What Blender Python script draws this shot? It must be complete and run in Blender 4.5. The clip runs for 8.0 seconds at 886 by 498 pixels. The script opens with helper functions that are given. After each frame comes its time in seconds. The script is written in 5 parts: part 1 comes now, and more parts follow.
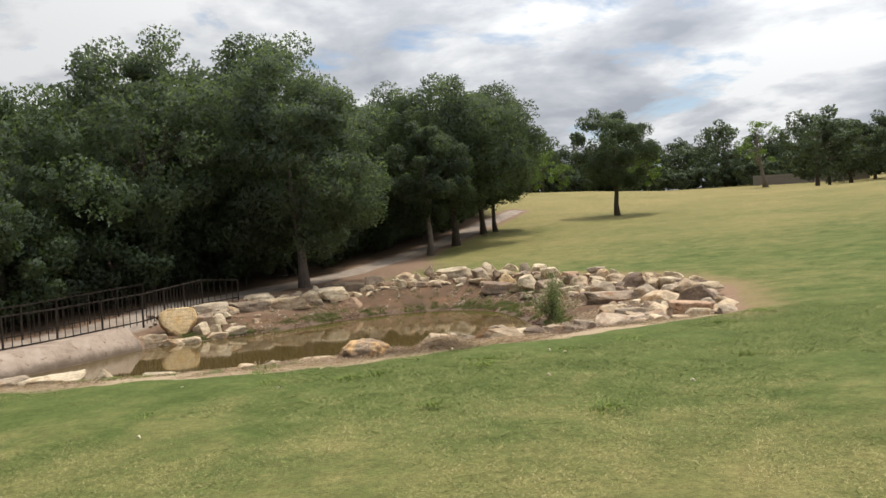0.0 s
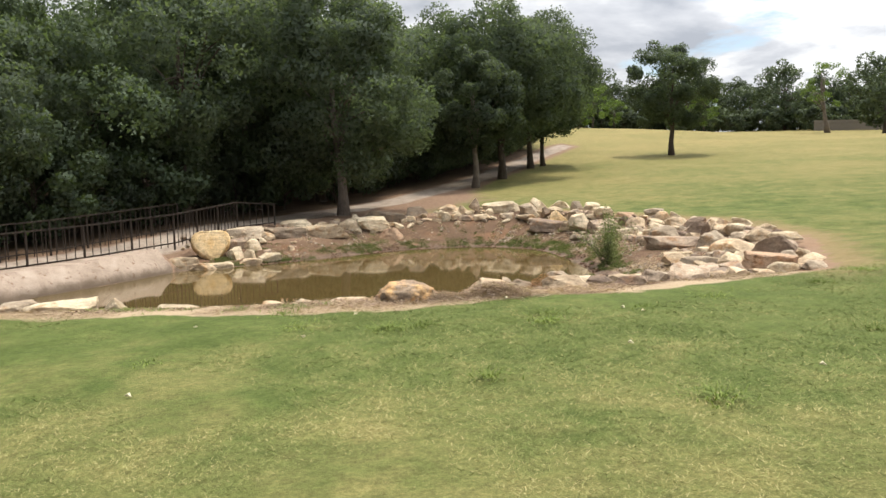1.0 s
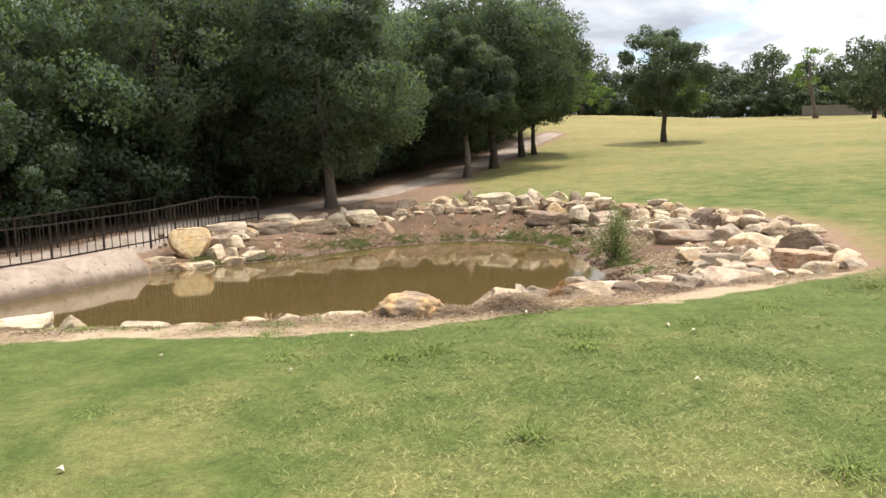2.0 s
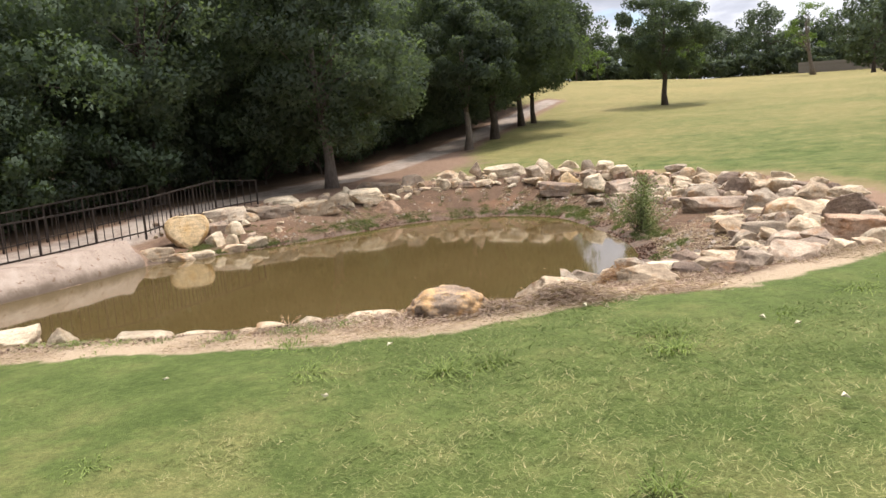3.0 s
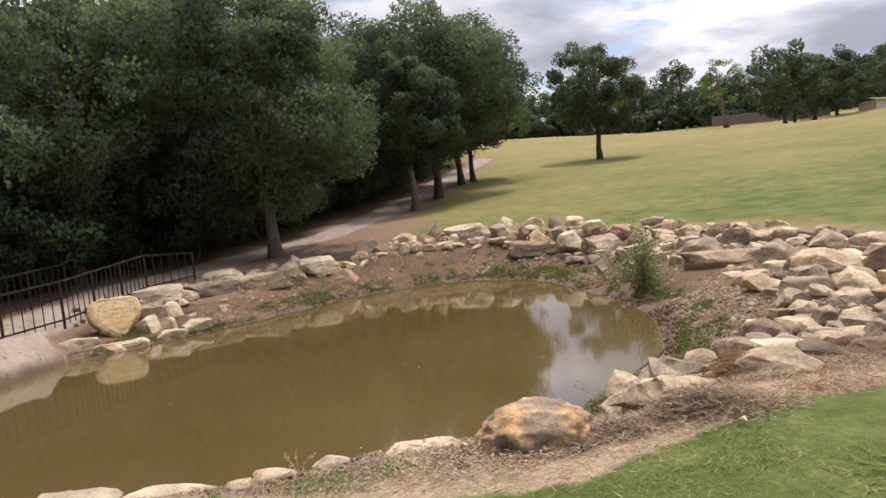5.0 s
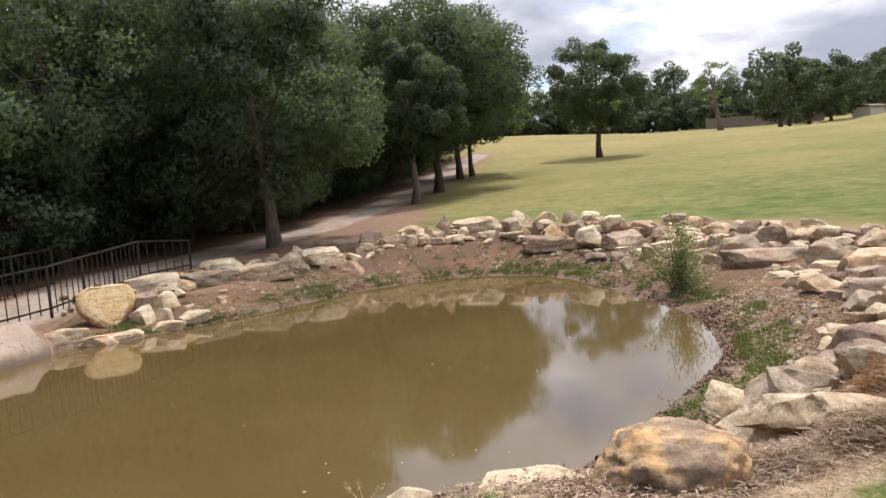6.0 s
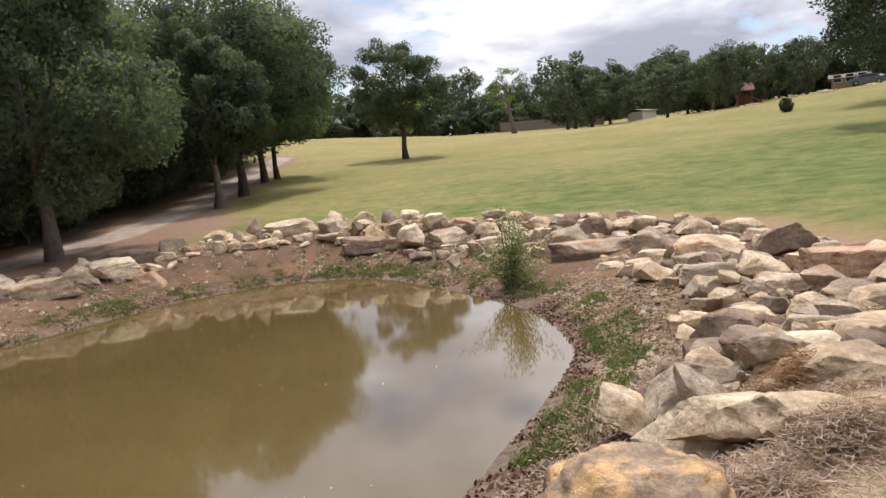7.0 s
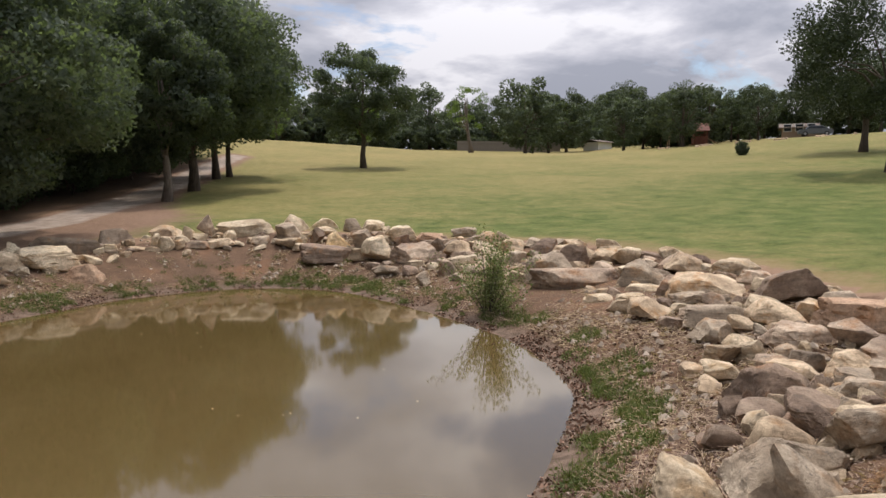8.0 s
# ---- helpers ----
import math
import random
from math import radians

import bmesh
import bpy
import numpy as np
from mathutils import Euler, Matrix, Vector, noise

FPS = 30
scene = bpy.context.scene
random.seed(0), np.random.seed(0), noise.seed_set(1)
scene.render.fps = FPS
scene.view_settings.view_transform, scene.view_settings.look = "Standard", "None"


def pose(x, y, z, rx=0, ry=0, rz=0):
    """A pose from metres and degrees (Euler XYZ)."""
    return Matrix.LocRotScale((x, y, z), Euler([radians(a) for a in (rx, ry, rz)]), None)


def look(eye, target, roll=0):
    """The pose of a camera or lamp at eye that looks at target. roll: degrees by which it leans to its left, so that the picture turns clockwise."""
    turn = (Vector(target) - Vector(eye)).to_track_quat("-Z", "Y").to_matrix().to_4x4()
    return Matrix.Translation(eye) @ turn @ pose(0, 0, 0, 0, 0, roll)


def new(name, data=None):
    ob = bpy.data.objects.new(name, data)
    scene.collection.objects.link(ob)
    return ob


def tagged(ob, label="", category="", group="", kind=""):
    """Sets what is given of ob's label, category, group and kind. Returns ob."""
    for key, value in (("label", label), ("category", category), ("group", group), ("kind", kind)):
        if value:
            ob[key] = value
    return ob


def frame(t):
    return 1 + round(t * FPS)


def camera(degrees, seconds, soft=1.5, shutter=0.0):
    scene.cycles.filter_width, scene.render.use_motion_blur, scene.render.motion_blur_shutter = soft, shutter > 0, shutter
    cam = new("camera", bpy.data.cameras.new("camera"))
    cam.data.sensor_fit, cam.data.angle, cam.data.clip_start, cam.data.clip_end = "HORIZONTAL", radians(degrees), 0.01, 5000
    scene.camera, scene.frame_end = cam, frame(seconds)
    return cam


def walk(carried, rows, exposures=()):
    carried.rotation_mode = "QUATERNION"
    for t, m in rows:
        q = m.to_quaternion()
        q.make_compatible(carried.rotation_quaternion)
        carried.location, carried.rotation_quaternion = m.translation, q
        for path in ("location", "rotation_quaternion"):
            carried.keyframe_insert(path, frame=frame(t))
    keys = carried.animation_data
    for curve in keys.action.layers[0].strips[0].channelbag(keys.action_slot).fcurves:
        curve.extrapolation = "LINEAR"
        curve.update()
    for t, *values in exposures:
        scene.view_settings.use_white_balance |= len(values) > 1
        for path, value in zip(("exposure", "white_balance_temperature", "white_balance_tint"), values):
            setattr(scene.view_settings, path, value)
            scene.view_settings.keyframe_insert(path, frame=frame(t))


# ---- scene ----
cam = camera(60.0, 8.0)
PATH = [
    (0, (0.071, -0.018, 2.692), (0.02, 1.981, 2.657), -3.8),
    (0.5, (-0.065, 0.704, 2.676), (-0.091, 2.701, 2.565), -3.5),
    (1, (-0.18, 1.52, 2.666), (-0.342, 3.503, 2.459), -1.2),
    (1.5, (-0.288, 2.087, 2.693), (-0.334, 4.074, 2.465), -1.0),
    (1.7, (-0.383, 2.397, 2.713), (-0.495, 4.382, 2.499), -0.8),
    (2.8, (-0.917, 3.808, 2.752), (-1.037, 5.774, 2.405), -3.3),
    (3, (-1.034, 3.987, 2.755), (-1.154, 5.96, 2.447), -4.0),
    (3.5, (-1.244, 4.572, 2.783), (-1.096, 6.545, 2.494), -6.0),
    (4, (-1.525, 5.189, 2.789), (-1.322, 7.162, 2.53), -5.6),
    (4.5, (-1.808, 5.729, 2.778), (-1.535, 7.688, 2.481), -7.6),
    (5, (-2.186, 6.288, 2.746), (-2.102, 8.279, 2.579), -5.9),
    (6.3, (-2.934, 7.813, 2.537), (-2.767, 9.797, 2.349), -3.1),
    (6.5, (-2.976, 8.031, 2.502), (-2.667, 9.993, 2.263), -3.9),
    (7, (-3.043, 8.672, 2.448), (-2.43, 10.564, 2.239), -5.4),
    (7.5, (-3.196, 9.205, 2.425), (-2.422, 11.039, 2.227), -2.8),
    (8, (-3.189, 9.938, 2.398), (-2.438, 11.784, 2.221), -0.4),
]
walk(cam, [(t, look(eye, target, roll)) for t, eye, target, roll in PATH], exposures=[(0, 0.15, 6450, 8), (1.0, 0.54, 6500, 8), (1.7, 0.74, 6450, 8), (3.0, 0.62, 6250, 13), (4.5, 0.48, 6250, 13), (5.1, 0.26, 6350, 16), (6.5, 0.53, 6250, 14), (7.5, 0.15, 6350, 16), (8.0, 0.05, 6350, 15)])

# ---- light ----
SUN = Vector((0.22, 0.30, 0.93)).normalized()
world = bpy.data.worlds.new("sky")
scene.world = world
world.use_nodes = True


def wire(tree, a, b):
    tree.links.new(a, b)


def build_sky():
    t = world.node_tree
    t.nodes.clear()
    out = t.nodes.new("ShaderNodeOutputWorld")
    sky = t.nodes.new("ShaderNodeTexSky")
    sky.sky_type, sky.sun_disc = "NISHITA", False
    sky.sun_elevation, sky.sun_rotation = math.asin(SUN.z), math.atan2(SUN.x, SUN.y)
    blue = t.nodes.new("ShaderNodeBackground")
    blue.inputs["Strength"].default_value = 0.11
    wire(t, sky.outputs[0], blue.inputs["Color"])
    # broken cloud deck: the direction laid onto a flat layer
    co = t.nodes.new("ShaderNodeTexCoord")
    sep = t.nodes.new("ShaderNodeSeparateXYZ")
    wire(t, co.outputs["Generated"], sep.inputs[0])
    up = t.nodes.new("ShaderNodeMath")
    up.operation = "ABSOLUTE"
    wire(t, sep.outputs["Z"], up.inputs[0])
    lift = t.nodes.new("ShaderNodeMath")
    lift.operation = "ADD"
    lift.inputs[1].default_value = 0.20
    wire(t, up.outputs[0], lift.inputs[0])
    flat = t.nodes.new("ShaderNodeCombineXYZ")
    for axis in ("X", "Y"):
        d = t.nodes.new("ShaderNodeMath")
        d.operation = "DIVIDE"
        wire(t, sep.outputs[axis], d.inputs[0])
        wire(t, lift.outputs[0], d.inputs[1])
        wire(t, d.outputs[0], flat.inputs[axis])
    cover = t.nodes.new("ShaderNodeTexNoise")
    cover.inputs["Scale"].default_value, cover.inputs["Detail"].default_value = 1.05, 8.0
    cover.inputs["Roughness"].default_value, cover.inputs["Distortion"].default_value = 0.6, 0.3
    wire(t, flat.outputs[0], cover.inputs["Vector"])
    mask = t.nodes.new("ShaderNodeValToRGB")
    mask.color_ramp.elements[0].position, mask.color_ramp.elements[1].position = 0.38, 0.45
    wire(t, cover.outputs["Fac"], mask.inputs[0])
    belly = t.nodes.new("ShaderNodeTexNoise")
    belly.inputs["Scale"].default_value, belly.inputs["Detail"].default_value = 1.35, 9.0
    belly.inputs["Roughness"].default_value, belly.inputs["Distortion"].default_value = 0.55, 0.15
    wire(t, flat.outputs[0], belly.inputs["Vector"])
    tone = t.nodes.new("ShaderNodeValToRGB")
    tone.color_ramp.elements.new(0.5)
    for k, (at, c) in enumerate(((0.38, (0.36, 0.38, 0.43)), (0.49, (0.55, 0.56, 0.60)), (0.57, (0.80, 0.80, 0.81)))):
        tone.color_ramp.elements[k].position, tone.color_ramp.elements[k].color = at, (*c, 1)
    wire(t, belly.outputs["Fac"], tone.inputs[0])
    cloud = t.nodes.new("ShaderNodeBackground")
    # the deck is brighter towards the sun behind it
    toward = t.nodes.new("ShaderNodeVectorMath")
    toward.operation = "DOT_PRODUCT"
    toward.inputs[1].default_value = tuple(SUN)
    wire(t, co.outputs["Generated"], toward.inputs[0])
    square = t.nodes.new("ShaderNodeMath")
    square.operation = "POWER"
    square.inputs[1].default_value = 4.0
    square.use_clamp = True
    wire(t, toward.outputs["Value"], square.inputs[0])
    gain = t.nodes.new("ShaderNodeMath")
    gain.operation = "MULTIPLY_ADD"
    gain.inputs[1].default_value, gain.inputs[2].default_value = 4.1, 0.80
    wire(t, square.outputs[0], gain.inputs[0])
    wire(t, gain.outputs[0], cloud.inputs["Strength"])
    wire(t, tone.outputs[0], cloud.inputs["Color"])
    mix = t.nodes.new("ShaderNodeMixShader")
    wire(t, mask.outputs[0], mix.inputs[0])
    wire(t, blue.outputs[0], mix.inputs[1])
    wire(t, cloud.outputs[0], mix.inputs[2])
    wire(t, mix.outputs[0], out.inputs["Surface"])


build_sky()
sun = new("sun", bpy.data.lights.new("sun", "SUN"))
sun.data.energy, sun.data.angle, sun.data.color = 2.7, radians(3.5), (1.0, 0.915, 0.80)
sun.matrix_world = look(tuple(SUN * 60), (0, 0, 0))


# ---- materials ----
class Nodes:
    """A node material under construction."""

    def __init__(self, name, rough=0.8, spec=0.25):
        self.mat = bpy.data.materials.new(name)
        self.mat.use_nodes = True
        self.t = self.mat.node_tree
        self.bsdf = self.t.nodes["Principled BSDF"]
        self.bsdf.inputs["Roughness"].default_value = rough
        self.bsdf.inputs["Specular IOR Level"].default_value = spec
        self.co = self.t.nodes.new("ShaderNodeTexCoord")

    def put(self, kind, **values):
        n = self.t.nodes.new(kind)
        for key, v in values.items():
            n.inputs[key.replace("_", " ")].default_value = v
        return n

    def noise(self, scale, detail=4.0, rough=0.55, space="Object", vector=None):
        n = self.put("ShaderNodeTexNoise", Scale=scale, Detail=detail, Roughness=rough)
        wire(self.t, vector or self.co.outputs[space], n.inputs["Vector"])
        return n.outputs["Fac"]

    def ramp(self, fac, *stops):
        n = self.t.nodes.new("ShaderNodeValToRGB")
        e = n.color_ramp.elements
        while len(e) < len(stops):
            e.new(0.5)
        for k, (p, c) in enumerate(stops):
            e[k].position = p
            e[k].color = (c, c, c, 1) if isinstance(c, (int, float)) else (*c, 1)
        wire(self.t, fac, n.inputs[0])
        return n.outputs[0]

    def mix(self, fac, a, b, how="MIX"):
        n = self.t.nodes.new("ShaderNodeMix")
        n.data_type, n.blend_type = "RGBA", how
        for value, i in ((fac, 0), (a, 6), (b, 7)):
            if isinstance(value, (int, float)):
                n.inputs[i].default_value = value if i == 0 else (value, value, value, 1)
            elif isinstance(value, tuple):
                n.inputs[i].default_value = (*value, 1)
            else:
                wire(self.t, value, n.inputs[i])
        return n.outputs[2]

    def sum(self, op, a, b):
        n = self.t.nodes.new("ShaderNodeMath")
        n.operation = op
        for i, v in enumerate((a, b)):
            if isinstance(v, (int, float)):
                n.inputs[i].default_value = v
            else:
                wire(self.t, v, n.inputs[i])
        return n.outputs[0]

    def attribute(self, name):
        n = self.t.nodes.new("ShaderNodeAttribute")
        n.attribute_name = name
        return n.outputs["Fac"]

    def random(self):
        return self.t.nodes.new("ShaderNodeObjectInfo").outputs["Random"]

    def island(self):
        return self.t.nodes.new("ShaderNodeNewGeometry").outputs["Random Per Island"]

    def bump(self, height, strength, distance=0.02):
        n = self.put("ShaderNodeBump", Strength=strength, Distance=distance)
        wire(self.t, height, n.inputs["Height"])
        wire(self.t, n.outputs[0], self.bsdf.inputs["Normal"])

    def done(self, colour):
        if isinstance(colour, tuple):
            self.bsdf.inputs["Base Color"].default_value = (*colour, 1)
        else:
            wire(self.t, colour, self.bsdf.inputs["Base Color"])
        return self.mat


def stone_material(name, low, mid, high, stain, stain_amount, grain=3.4):
    n = Nodes(name, 0.85, 0.2)
    r = n.random()
    off = n.t.nodes.new("ShaderNodeVectorMath")
    off.operation = "ADD"
    far = n.t.nodes.new("ShaderNodeCombineXYZ")
    wire(n.t, n.sum("MULTIPLY", r, 37.0), far.inputs[0])
    wire(n.t, n.co.outputs["Object"], off.inputs[0])
    wire(n.t, far.outputs[0], off.inputs[1])
    v = off.outputs[0]
    broad = n.noise(2.2, 5, 0.6, vector=v)
    c = n.ramp(broad, (0.3, low), (0.5, mid), (0.72, high))
    blot = n.noise(grain, 7, 0.65, vector=v)
    spread = n.ramp(blot, (0.60 - 0.2 * stain_amount, 0.0), (0.70 - 0.15 * stain_amount, 1.0))
    c = n.mix(n.sum("MULTIPLY", spread, 0.85), c, stain)
    fine = n.noise(34, 7, 0.75, vector=v)
    c = n.mix(0.75, c, n.ramp(fine, (0.25, 0.4), (0.75, 1.3)), "MULTIPLY")
    cloudy = n.noise(8, 6, 0.7, vector=v)
    c = n.mix(0.8, c, n.ramp(cloudy, (0.32, 0.62), (0.5, 1.0), (0.7, 1.22)), "MULTIPLY")
    # beds of the stone, slightly bent
    beds = n.t.nodes.new("ShaderNodeMapping")
    beds.inputs["Scale"].default_value = (0.9, 0.9, 13.0)
    wire(n.t, v, beds.inputs["Vector"])
    layer = n.noise(1.3, 5, 0.6, vector=beds.outputs[0])
    c = n.mix(0.6, c, n.ramp(layer, (0.34, 0.60), (0.5, 1.0), (0.7, 1.15)), "MULTIPLY")
    specks = n.noise(14, 3, 0.8, vector=v)
    c = n.mix(n.ramp(specks, (0.62, 0.0), (0.70, 0.6)), c, (0.10, 0.09, 0.075))
    c = n.mix(1.0, c, n.ramp(r, (0.0, 0.95), (1.0, 1.32)), "MULTIPLY")
    n.bump(n.mix(0.5, n.mix(0.4, fine, layer), n.noise(7, 9, 0.7, vector=v)), 0.9, 0.07)
    return n.done(c)


STONE = {
    "g": stone_material("grey_limestone", (0.227, 0.174, 0.121), (0.407, 0.325, 0.233), (0.546, 0.452, 0.335), (0.340, 0.207, 0.107), 0.36),
    "m": stone_material("mauve_sandstone", (0.206, 0.151, 0.113), (0.381, 0.288, 0.206), (0.515, 0.409, 0.298), (0.330, 0.187, 0.098), 0.35),
    "t": stone_material("tan_sandstone", (0.299, 0.217, 0.140), (0.515, 0.394, 0.260), (0.659, 0.530, 0.367), (0.412, 0.237, 0.107), 0.35),
    "w": stone_material("pale_limestone", (0.350, 0.268, 0.172), (0.567, 0.457, 0.312), (0.680, 0.576, 0.409), (0.412, 0.283, 0.153), 0.36),
    "b": stone_material("brown_sandstone", (0.144, 0.101, 0.073), (0.247, 0.177, 0.126), (0.350, 0.268, 0.191), (0.299, 0.167, 0.088), 0.25),
    "o": stone_material("orange_sandstone", (0.17, 0.125, 0.088), (0.32, 0.235, 0.162), (0.46, 0.355, 0.25), (0.62, 0.385, 0.175), 0.58, 4.6),
    "d": stone_material("dark_sandstone", (0.134, 0.101, 0.074), (0.206, 0.157, 0.112), (0.309, 0.242, 0.167), (0.258, 0.151, 0.084), 0.2),
    "y": stone_material("yellow_sandstone", (0.56, 0.395, 0.20), (0.68, 0.49, 0.265), (0.76, 0.59, 0.36), (0.62, 0.39, 0.155), 0.4),
    "p": stone_material("orange_tan_sandstone", (0.38, 0.24, 0.15), (0.47, 0.315, 0.205), (0.53, 0.375, 0.255), (0.42, 0.24, 0.13), 0.2),
}


def concrete_material():
    """Old cast concrete: blotched, flecked with rust, a dark tide mark of algae at the water."""
    n = Nodes("old_concrete", 0.9, 0.15)
    c = n.ramp(n.noise(1.8, 6, 0.65), (0.3, (0.22, 0.165, 0.125)), (0.5, (0.34, 0.265, 0.205)), (0.72, (0.43, 0.35, 0.28)))
    fine = n.noise(40, 6, 0.7)
    c = n.mix(0.5, c, n.ramp(fine, (0.25, 0.5), (0.75, 1.25)), "MULTIPLY")
    c = n.mix(n.ramp(n.noise(5.5, 3, 0.8), (0.61, 0.0), (0.66, 0.8)), c, (0.17, 0.10, 0.06))
    sep = n.t.nodes.new("ShaderNodeSeparateXYZ")
    wire(n.t, n.co.outputs["Object"], sep.inputs[0])
    tide = n.sum("ADD", sep.outputs["Z"], n.sum("MULTIPLY", n.sum("SUBTRACT", n.noise(2.6, 6, 0.7), 0.5), 0.5))
    c = n.mix(n.ramp(tide, (0.05, 0.85), (0.25, 0.0)), c, (0.155, 0.115, 0.08))
    n.bump(n.mix(0.5, fine, n.noise(7, 8, 0.65)), 0.6, 0.03)
    return n.done(c)


STONE["c"] = concrete_material()


def ground_material():
    n = Nodes("meadow_and_bank", 0.95, 0.1)
    shore, rim, path, side = n.attribute("shore"), n.attribute("rim"), n.attribute("path"), n.attribute("shoulder")
    dry_zone, near_zone = n.attribute("dryness"), n.attribute("straw")
    # turf: green with dry patches at three scales
    patch, tuft, fine = n.noise(0.16, 4), n.noise(1.3, 5, 0.6), n.noise(30, 4, 0.7)
    blade = n.noise(120, 3, 0.7)
    turf = n.ramp(tuft, (0.28, (0.070, 0.095, 0.024)), (0.5, (0.094, 0.120, 0.033)), (0.75, (0.134, 0.148, 0.047)))
    dry = n.ramp(fine, (0.3, (0.198, 0.160, 0.062)), (0.7, (0.298, 0.240, 0.102)))
    amount = n.sum("ADD", dry_zone, n.sum("MULTIPLY", n.sum("SUBTRACT", patch, 0.5), 1.0))
    amount = n.sum("ADD", amount, n.sum("MULTIPLY", n.sum("SUBTRACT", tuft, 0.5), 0.8))
    amount = n.sum("ADD", amount, n.sum("MULTIPLY", n.sum("SUBTRACT", n.noise(4.2, 5, 0.65), 0.5), 0.7))
    turf = n.mix(n.ramp(amount, (0.05, 0.0), (0.95, 0.95)), turf, dry)
    clump = n.noise(9, 5, 0.7)
    turf = n.mix(0.7, turf, n.ramp(clump, (0.3, 0.7), (0.5, 1.0), (0.7, 1.35)), "MULTIPLY")
    turf = n.mix(0.5, turf, n.ramp(fine, (0.3, 0.6), (0.7, 1.4)), "MULTIPLY")
    turf = n.mix(0.5, turf, n.ramp(blade, (0.25, 0.5), (0.75, 1.4)), "MULTIPLY")
    # bank: mud at the water, litter-strewn soil, pale straw at the brim
    soil = n.ramp(n.noise(3.5, 6, 0.65), (0.3, (0.07, 0.045, 0.030)), (0.55, (0.145, 0.094, 0.063)), (0.75, (0.25, 0.168, 0.112)))
    litter = n.ramp(n.noise(55, 4, 0.8), (0.35, (0.07, 0.045, 0.032)), (0.55, (0.20, 0.135, 0.093)), (0.72, (0.40, 0.31, 0.225)))
    soil = n.mix(0.55, soil, litter)
    soil = n.mix(0.8, soil, n.ramp(n.noise(1.1, 6, 0.65), (0.3, (0.50, 0.47, 0.43)), (0.55, (0.95, 0.88, 0.80)), (0.75, (1.42, 1.08, 0.82))), "MULTIPLY")
    mud = n.ramp(n.noise(7, 6, 0.7), (0.35, (0.085, 0.062, 0.042)), (0.65, (0.21, 0.150, 0.112)))
    soil = n.mix(n.ramp(n.sum("ADD", shore, n.sum("MULTIPLY", tuft, 0.35)), (0.35, 1.0), (0.75, 0.0)), soil, mud)
    shoulder_soil = n.ramp(n.noise(5, 6, 0.7), (0.3, (0.22, 0.14, 0.09)), (0.7, (0.42, 0.28, 0.185)))
    straw = n.mix(0.22, n.ramp(n.noise(48, 5, 0.75), (0.3, (0.33, 0.24, 0.15)), (0.7, (0.58, 0.46, 0.31))), litter)
    clean = n.sum("SUBTRACT", 1.0, near_zone)
    edge = n.sum("ADD", rim, n.sum("MULTIPLY", n.sum("SUBTRACT", n.noise(2.3, 6, 0.65), 0.5), n.sum("ADD", 0.45, n.sum("MULTIPLY", clean, 0.7))))
    bank = n.mix(n.ramp(n.sum("ADD", edge, n.attribute("mat")), (0.0, 0.0), (0.14, 1.0)), soil, n.mix(near_zone, n.mix(0.5, soil, (0.36, 0.24, 0.16)), straw))
    worn = n.mix(0.5, dry, n.mix(0.5, soil, shoulder_soil))
    bald = n.ramp(n.sum("ADD", edge, n.sum("MULTIPLY", n.sum("SUBTRACT", clump, 0.5), 1.4)), (0.3, 0.85), (1.25, 0.0))
    turf = n.mix(n.sum("MULTIPLY", bald, clean), turf, worn)
    c = n.mix(n.ramp(edge, (0.0, 0.0), (0.09, 1.0)), bank, turf)
    # worn track of grey gravel with dirt shoulders
    wobble = n.sum("MULTIPLY", n.sum("ADD", path, n.sum("MULTIPLY", n.sum("SUBTRACT", n.noise(1.1, 5, 0.6), 0.5), 0.9)), 0.25)
    # shoulder dirt, its brown darkened for the shade it lies in
    shoulder = n.ramp(n.noise(6, 6, 0.7), (0.3, (0.17, 0.105, 0.068)), (0.7, (0.33, 0.215, 0.145)))
    track = n.mix(0.35, n.ramp(n.noise(2.5, 7, 0.7), (0.3, (0.24, 0.185, 0.145)), (0.6, (0.47, 0.41, 0.345))), litter)
    ragged = n.sum("MULTIPLY", n.sum("ADD", side, n.sum("MULTIPLY", n.sum("SUBTRACT", n.noise(0.9, 6, 0.65), 0.5), 1.5)), 0.25)
    c = n.mix(n.ramp(ragged, (0.36, 1.0), (0.50, 0.0)), c, n.mix(0.45, shoulder, litter))
    c = n.mix(n.ramp(wobble, (0.20, 1.0), (0.29, 0.0)), c, track)
    # floor of the woods
    wood = n.attribute("woods")
    c = n.mix(n.ramp(n.sum("ADD", wood, n.sum("MULTIPLY", n.sum("SUBTRACT", tuft, 0.5), 0.8)), (0.35, 0.0), (0.65, 1.0)), c, n.mix(0.5, soil, (0.10, 0.07, 0.045)))
    n.bump(n.mix(0.5, blade, fine), 0.6, 0.03)
    return n.done(c)


